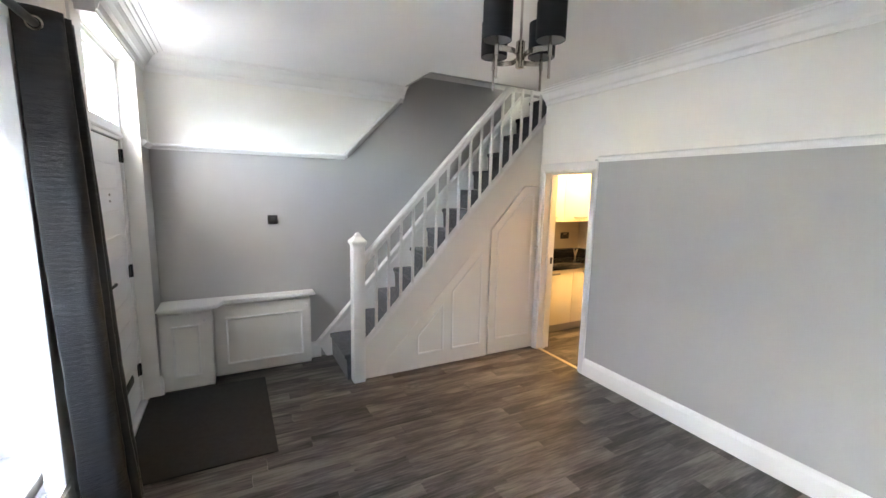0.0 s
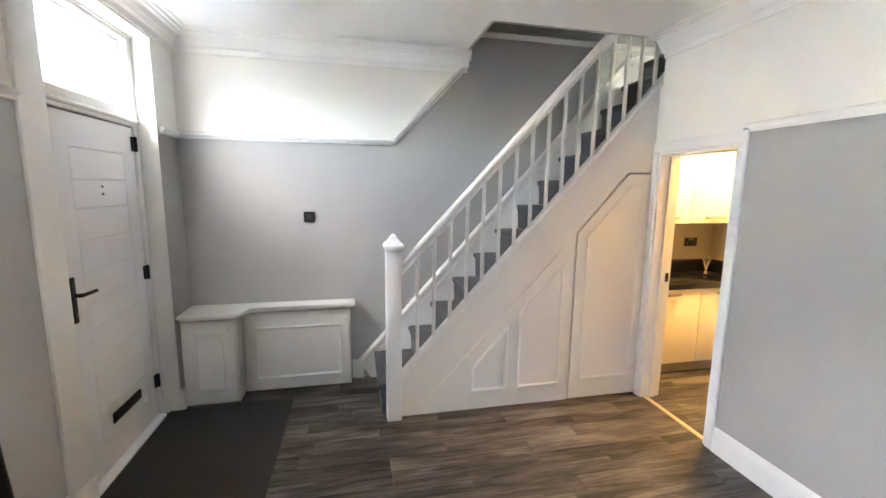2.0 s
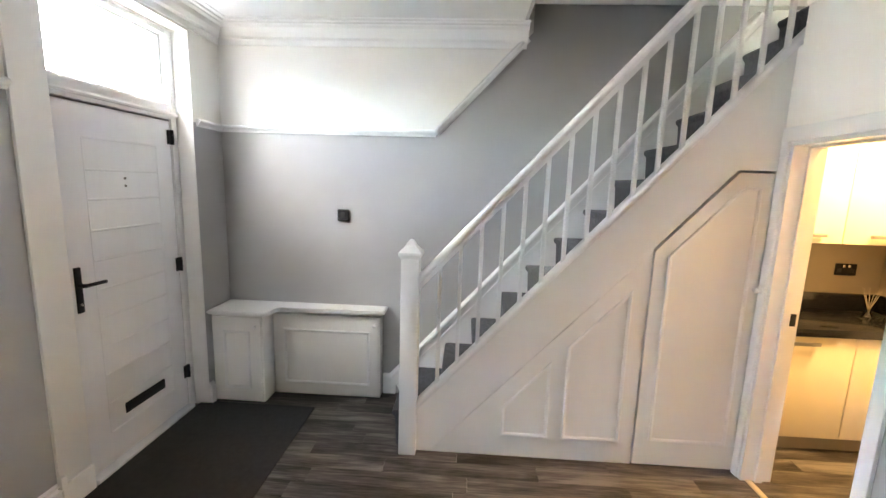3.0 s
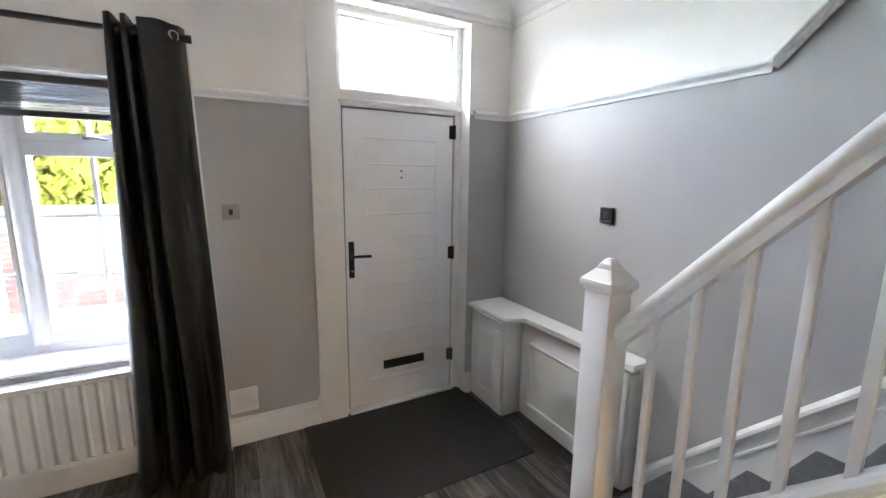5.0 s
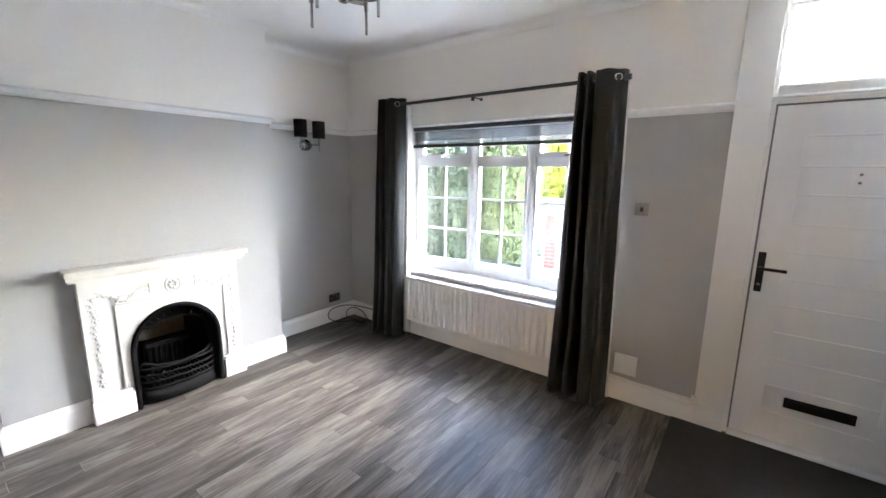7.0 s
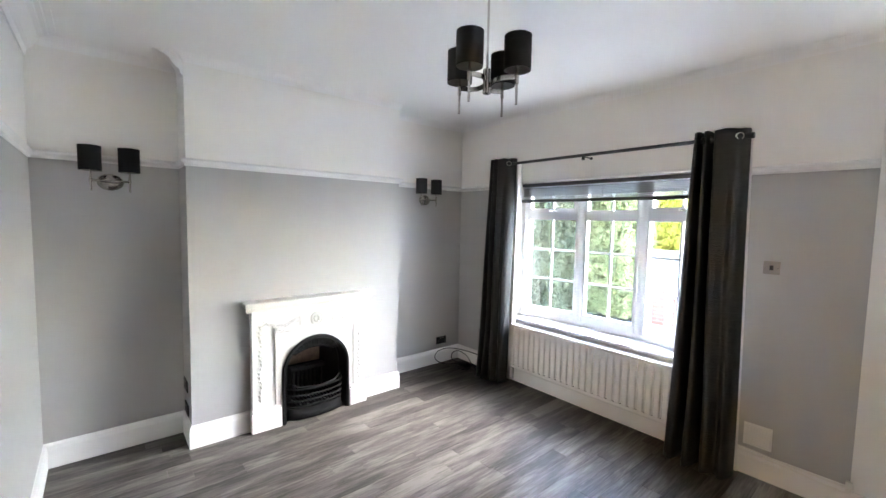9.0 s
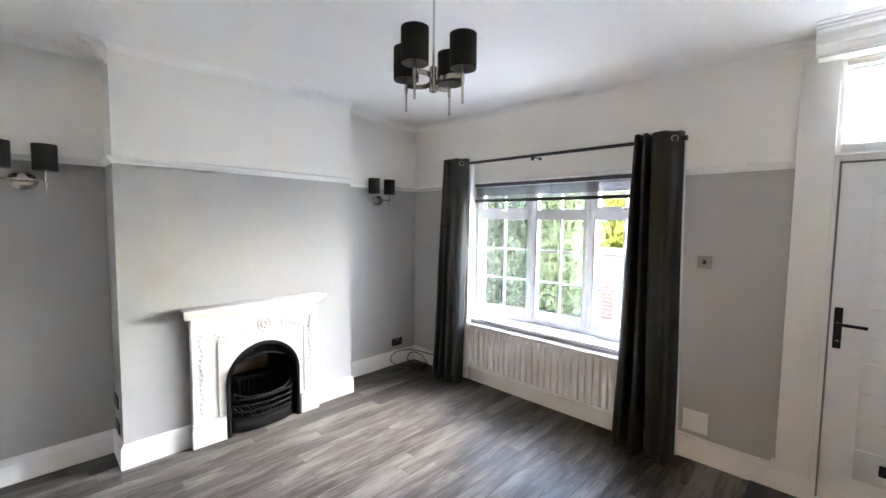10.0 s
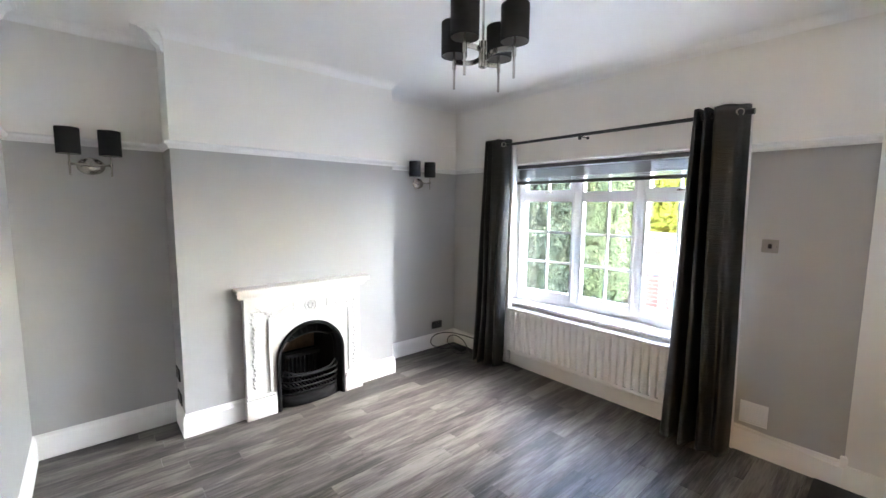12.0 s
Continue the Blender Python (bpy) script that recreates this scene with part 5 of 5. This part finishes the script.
# ---- kitchen beyond the doorway ----
wall("wall_kitchen", [(4.46, 3.3, -0.3, 4.6, YN + 0.2, 2.44, 1), (XB + 0.16, 0.6, -0.3, 5.2, 0.7, 2.44, 1)], "cream kitchen wall")
bm = B()
box(bm, XB + 0.16, 0.6, 2.40, 5.2, YN, 2.44)
tagged(part("ceiling_kitchen", bm, CEIL, smooth=False), "white kitchen ceiling", "ceiling", kind="structure")
bm = B()
box(bm, XB + 0.165, YN - 0.012, 0.84, 4.46, YN - 0.001, 1.40)
box(bm, 4.448, 3.96, 0.84, 4.459, YN - 0.012, 1.40)
tagged(part("splashback", bm, SPLASH, smooth=False), "plain taupe splashback over the worktop", "splashback", kind="structure")
KF = 3.99


def unit(name, x0, x1, yf, z0, z1, hz, hx, label):
    c = thing(name, ((x0 + x1) / 2, YN, z0), label, "kitchen cabinet", "kitchen units")
    bm = B()
    box(bm, x0 + 0.001, yf + 0.022, z0, x1 - 0.001, YN - 0.014, z1)
    part("carcass", bm, CREAM, c)
    bm = B()
    box(bm, x0 + 0.002, yf, z0 + 0.002, x1 - 0.002, yf + 0.020, z1 - 0.002, bevel=0.003)
    d = part("cabinet_door", bm, CREAM, c)
    bm = B()
    w = 0.115
    box(bm, hx - w, yf - 0.030, hz - 0.011, hx + w, yf - 0.018, hz + 0.011, bevel=0.003)
    for q in (-1, 1):
        box(bm, hx + q * w * 0.82 - 0.006, yf - 0.02, hz - 0.006, hx + q * w * 0.82 + 0.006, yf + 0.001, hz + 0.006)
    part("handle", bm, STEEL, d, "brushed-steel bar handle")
    return c


for x0, x1 in ((3.34, 3.93), (3.93, 4.445)):
    unit("base_unit", x0, x1, KF, 0.105, 0.800, 0.755, x0 + 0.24 if x0 < 3.5 else x0 + 0.26, "cream gloss kitchen base unit with a steel bar handle")
bm = B()
box(bm, 3.34, KF + 0.05, 0.0, 4.445, KF + 0.066, 0.104)
tagged(part("plinth", bm, SPLASH), "taupe plinth under the kitchen base units", "plinth")
bm = B()
box(bm, 3.335, KF - 0.022, 0.802, 4.447, YN - 0.013, 0.855, bevel=0.004)
tagged(part("worktop", bm, GRANITE), "black polished worktop on the kitchen units", "worktop")
bm = B()
box(bm, 3.335, YN - 0.030, 0.856, 4.430, YN - 0.0125, 0.985, bevel=0.002)
box(bm, 4.430, 3.98, 0.856, 4.4475, YN - 0.0125, 0.985, bevel=0.002)
tagged(part("upstand", bm, GRANITE), "black polished upstand behind the worktop", "upstand")
for x0, x1, hx in ((3.34, 3.855, 3.62), (3.855, 4.445, 4.12)):
    unit("wall_unit", x0, x1, YN - 0.33, 1.375, 2.10, 1.430, hx, "cream gloss kitchen wall cabinet with a steel bar handle")
socket("wall_socket", (4.19, YN - 0.012, 1.16), (1, 0, 0), (0, -1, 0), "black double socket on the kitchen splashback")
df = thing("reed_diffuser", (4.24, 4.28, 0.855), "clear glass reed diffuser on the black worktop", "diffuser")
bm = B()
lathe(bm, [(0.026, 0.0), (0.030, 0.006), (0.028, 0.03), (0.010, 0.052), (0.010, 0.066), (0.013, 0.070)], (4.24, 4.28, 0.8555), (0, 0, 1), 20)
part("bottle", bm, GLASS, df)
for i in range(6):
    a = i * 1.05
    bm = B()
    rod(bm, (4.24 - 0.012 * math.cos(a), 4.28 - 0.012 * math.sin(a), 0.862), (4.24 + 0.05 * math.cos(a), 4.28 + 0.05 * math.sin(a), 1.06), 0.0018, seg=6)
    part("reed", bm, SPLASH, df)

# ---- the street side ----
bm = B()
box(bm, -400, -300, -0.42, XF - T - 0.02, 300, -0.18)
tagged(part("ground", bm, PAVE, smooth=False), "pale paving in front of the house", "ground", kind="structure")


def foliage(bm, x0, x1, y0, y1, z0, z1, n, size, seed, lump=0.35):
    """Leaf sprays through a rounded, lumpy volume, open towards its outline."""
    rr = random.Random(seed)
    cx, cy, cz = (x0 + x1) / 2, (y0 + y1) / 2, (z0 + z1) / 2
    for _ in range(n):
        u, v, w = rr.uniform(-1, 1), rr.uniform(-1, 1), rr.uniform(-1, 1)
        k = max(abs(u), abs(v), abs(w))
        f = (rr.random() ** 0.35) / max(k, 1e-3)
        u, v, w = u * f, v * f, w * f
        q = noise.noise(Vector((cx + u * 2.1 + seed, v * (y1 - y0) * 0.7, w * 2.3)))
        s = 1 + lump * q
        p = Vector((cx + u * (x1 - x0) / 2 * s, cy + v * (y1 - y0) / 2 * (1 + 0.08 * q), cz + w * (z1 - z0) / 2 * (1 + 0.3 * lump * q)))
        if p.z < z0:
            continue
        e = Euler((rr.uniform(0, 6.3), rr.uniform(0, 6.3), rr.uniform(0, 6.3))).to_matrix()
        a = size * rr.uniform(0.5, 1.3)
        vs = [bm.verts.new(p + e @ Vector(c) * a) for c in ((-0.5, 0, 0), (0, -0.22, 0.06), (0.55, 0, 0), (0, 0.22, 0.06))]
        bm.faces.new(vs)


def hedge(name, x0, x1, y0, y1, z1, n, size, seed, material, label):
    h = thing(name, ((x0 + x1) / 2, (y0 + y1) / 2, -0.18), label, "hedge")
    for i in range(4):
        y = y0 + (y1 - y0) * (i + 0.5) / 4
        bm = B()
        x = (x0 + x1) / 2
        rod(bm, (x, y, -0.2), (x + 0.05, y + 0.06, (z1 - 0.2) * 0.85), 0.06, 0.02, 8)
        for s in range(5):
            z = 0.3 + s * (z1 - 0.5) / 5
            rod(bm, (x, y, z), (x + 0.4 * (-1) ** s, y + 0.3 * math.cos(s), z + 0.35), 0.022, 0.006, 6)
        part("trunk", bm, BARK, h)
    bm = B()
    foliage(bm, x0, x1, y0, y1, -0.1, z1, n, size, seed)
    foliage(bm, x0 + 0.15, x1 - 0.15, y0 + 0.1, y1 - 0.1, -0.1, z1 - 0.12, n // 3, size * 3.2, seed + 1, 0.2)
    f = part("foliage", bm, material, h)
    f["kind"] = "stuff"
    return h


hedge("conifer_hedge", -4.9, -3.6, -5.0, -1.0, 3.2, 80000, 0.055, 2, LEAFDARK, "dense dark green conifer hedge in the front garden")
hedge("garden_bush", -5.6, -4.4, -1.25, -0.10, 3.0, 30000, 0.055, 7, LEAFMID, "light green garden bush beside the hedge")
hedge("golden_hedge", -9.0, -7.6, -4.0, 2.4, 3.0, 30000, 0.13, 5, LEAFGOLD, "tall golden-yellow hedge behind the white wall")
# rendered wall with a brick base, and a brick pier
bm = B()
box(bm, -7.0, -1.0, -0.2, -6.8, 6.0, 1.02)
box(bm, -7.06, -1.05, 1.02, -6.74, 6.05, 1.08, bevel=0.015)
tagged(part("garden_wall", bm, RENDER), "white rendered garden wall across the drive", "garden wall")


def brickwork(ob, x, y0, y1, z0, z1, seed, depth=0.1025):
    rr = random.Random(seed)
    z, row = z0, 0
    while z + 0.065 <= z1 + 0.001:
        y = y0 + (0 if row % 2 == 0 else -0.1125)
        while y < y1 - 0.02:
            a, b = max(y, y0), min(y + 0.215, y1)
            if b - a > 0.03:
                key = round(b - a, 3)
                if key not in bricks:
                    bm = B()
                    box(bm, 0, 0, 0, 0.02, b - a, 0.065, bevel=0.003)
                    me = bpy.data.meshes.new("brick")
                    bmesh.ops.recalc_face_normals(bm, faces=bm.faces)
                    bm.to_mesh(me)
                    bm.free()
                    me.materials.append(BRICK)
                    bricks[key] = me
                o = new("brick", bricks[key])
                o.location = (x + rr.uniform(-0.002, 0.002), a, z)
                o.parent = ob
            y += 0.225
        z += 0.075
        row += 1


bricks = {}
bm = B()
box(bm, -5.20, 0.45, -0.2, -5.0, 2.6, 0.36)
box(bm, -5.24, 0.42, 0.36, -4.95, 2.62, 0.42, bevel=0.01)
low = tagged(part("brick_wall", bm, MORTAR), "low red brick wall beside the drive", "garden wall")
brickwork(low, -5.0, 0.45, 2.6, -0.17, 0.36, 1)
bm = B()
box(bm, -5.30, 0.10, -0.2, -5.0, 0.325, 0.89)
box(bm, -5.34, 0.07, 0.89, -4.95, 0.355, 0.95, bevel=0.015)
pier = tagged(part("brick_pier", bm, MORTAR), "square red brick gate pier with a stone cap", "gate pier")
brickwork(pier, -5.0, 0.10, 0.325, -0.17, 0.88, 2)

# ---- floors ----
bm = B()
box(bm, XF - 0.05, YS - 0.05, -0.03, 5.2, YN, -0.010)
tagged(part("floor", bm, MORTAR, smooth=False), "dark underlay beneath grey wood-look planks", "floor", kind="structure")
floor = bpy.data.objects["floor"]
rnd = random.Random(5)
PW, PL = 0.121, 0.915
shared = {}
y, row = YS, 0
while y < YN - 0.01:
    y1 = min(y + PW, YN)
    x = XF - rnd.uniform(0.1, PL - 0.1)
    while x < 5.2:
        a, b = max(x, XF - 0.02), min(x + PL, 5.2)
        if b - a > 0.03:
            if y > 4.05 and a > XB:
                break
            key = (round(b - a, 3), round(y1 - y, 3))
            if key not in shared:
                bm = B()
                box(bm, 0.0006, 0.0006, -0.010, b - a - 0.0006, y1 - y - 0.0006, 0.0, bevel=0.0008)
                bmesh.ops.recalc_face_normals(bm, faces=bm.faces)
                me = bpy.data.meshes.new("plank")
                bm.to_mesh(me)
                bm.free()
                me.materials.append(PLANK)
                shared[key] = me
            ob = new("plank", shared[key])
            ob.location = (a, y, 0)
            ob.parent = floor
        x += PL
    y, row = y1, row + 1
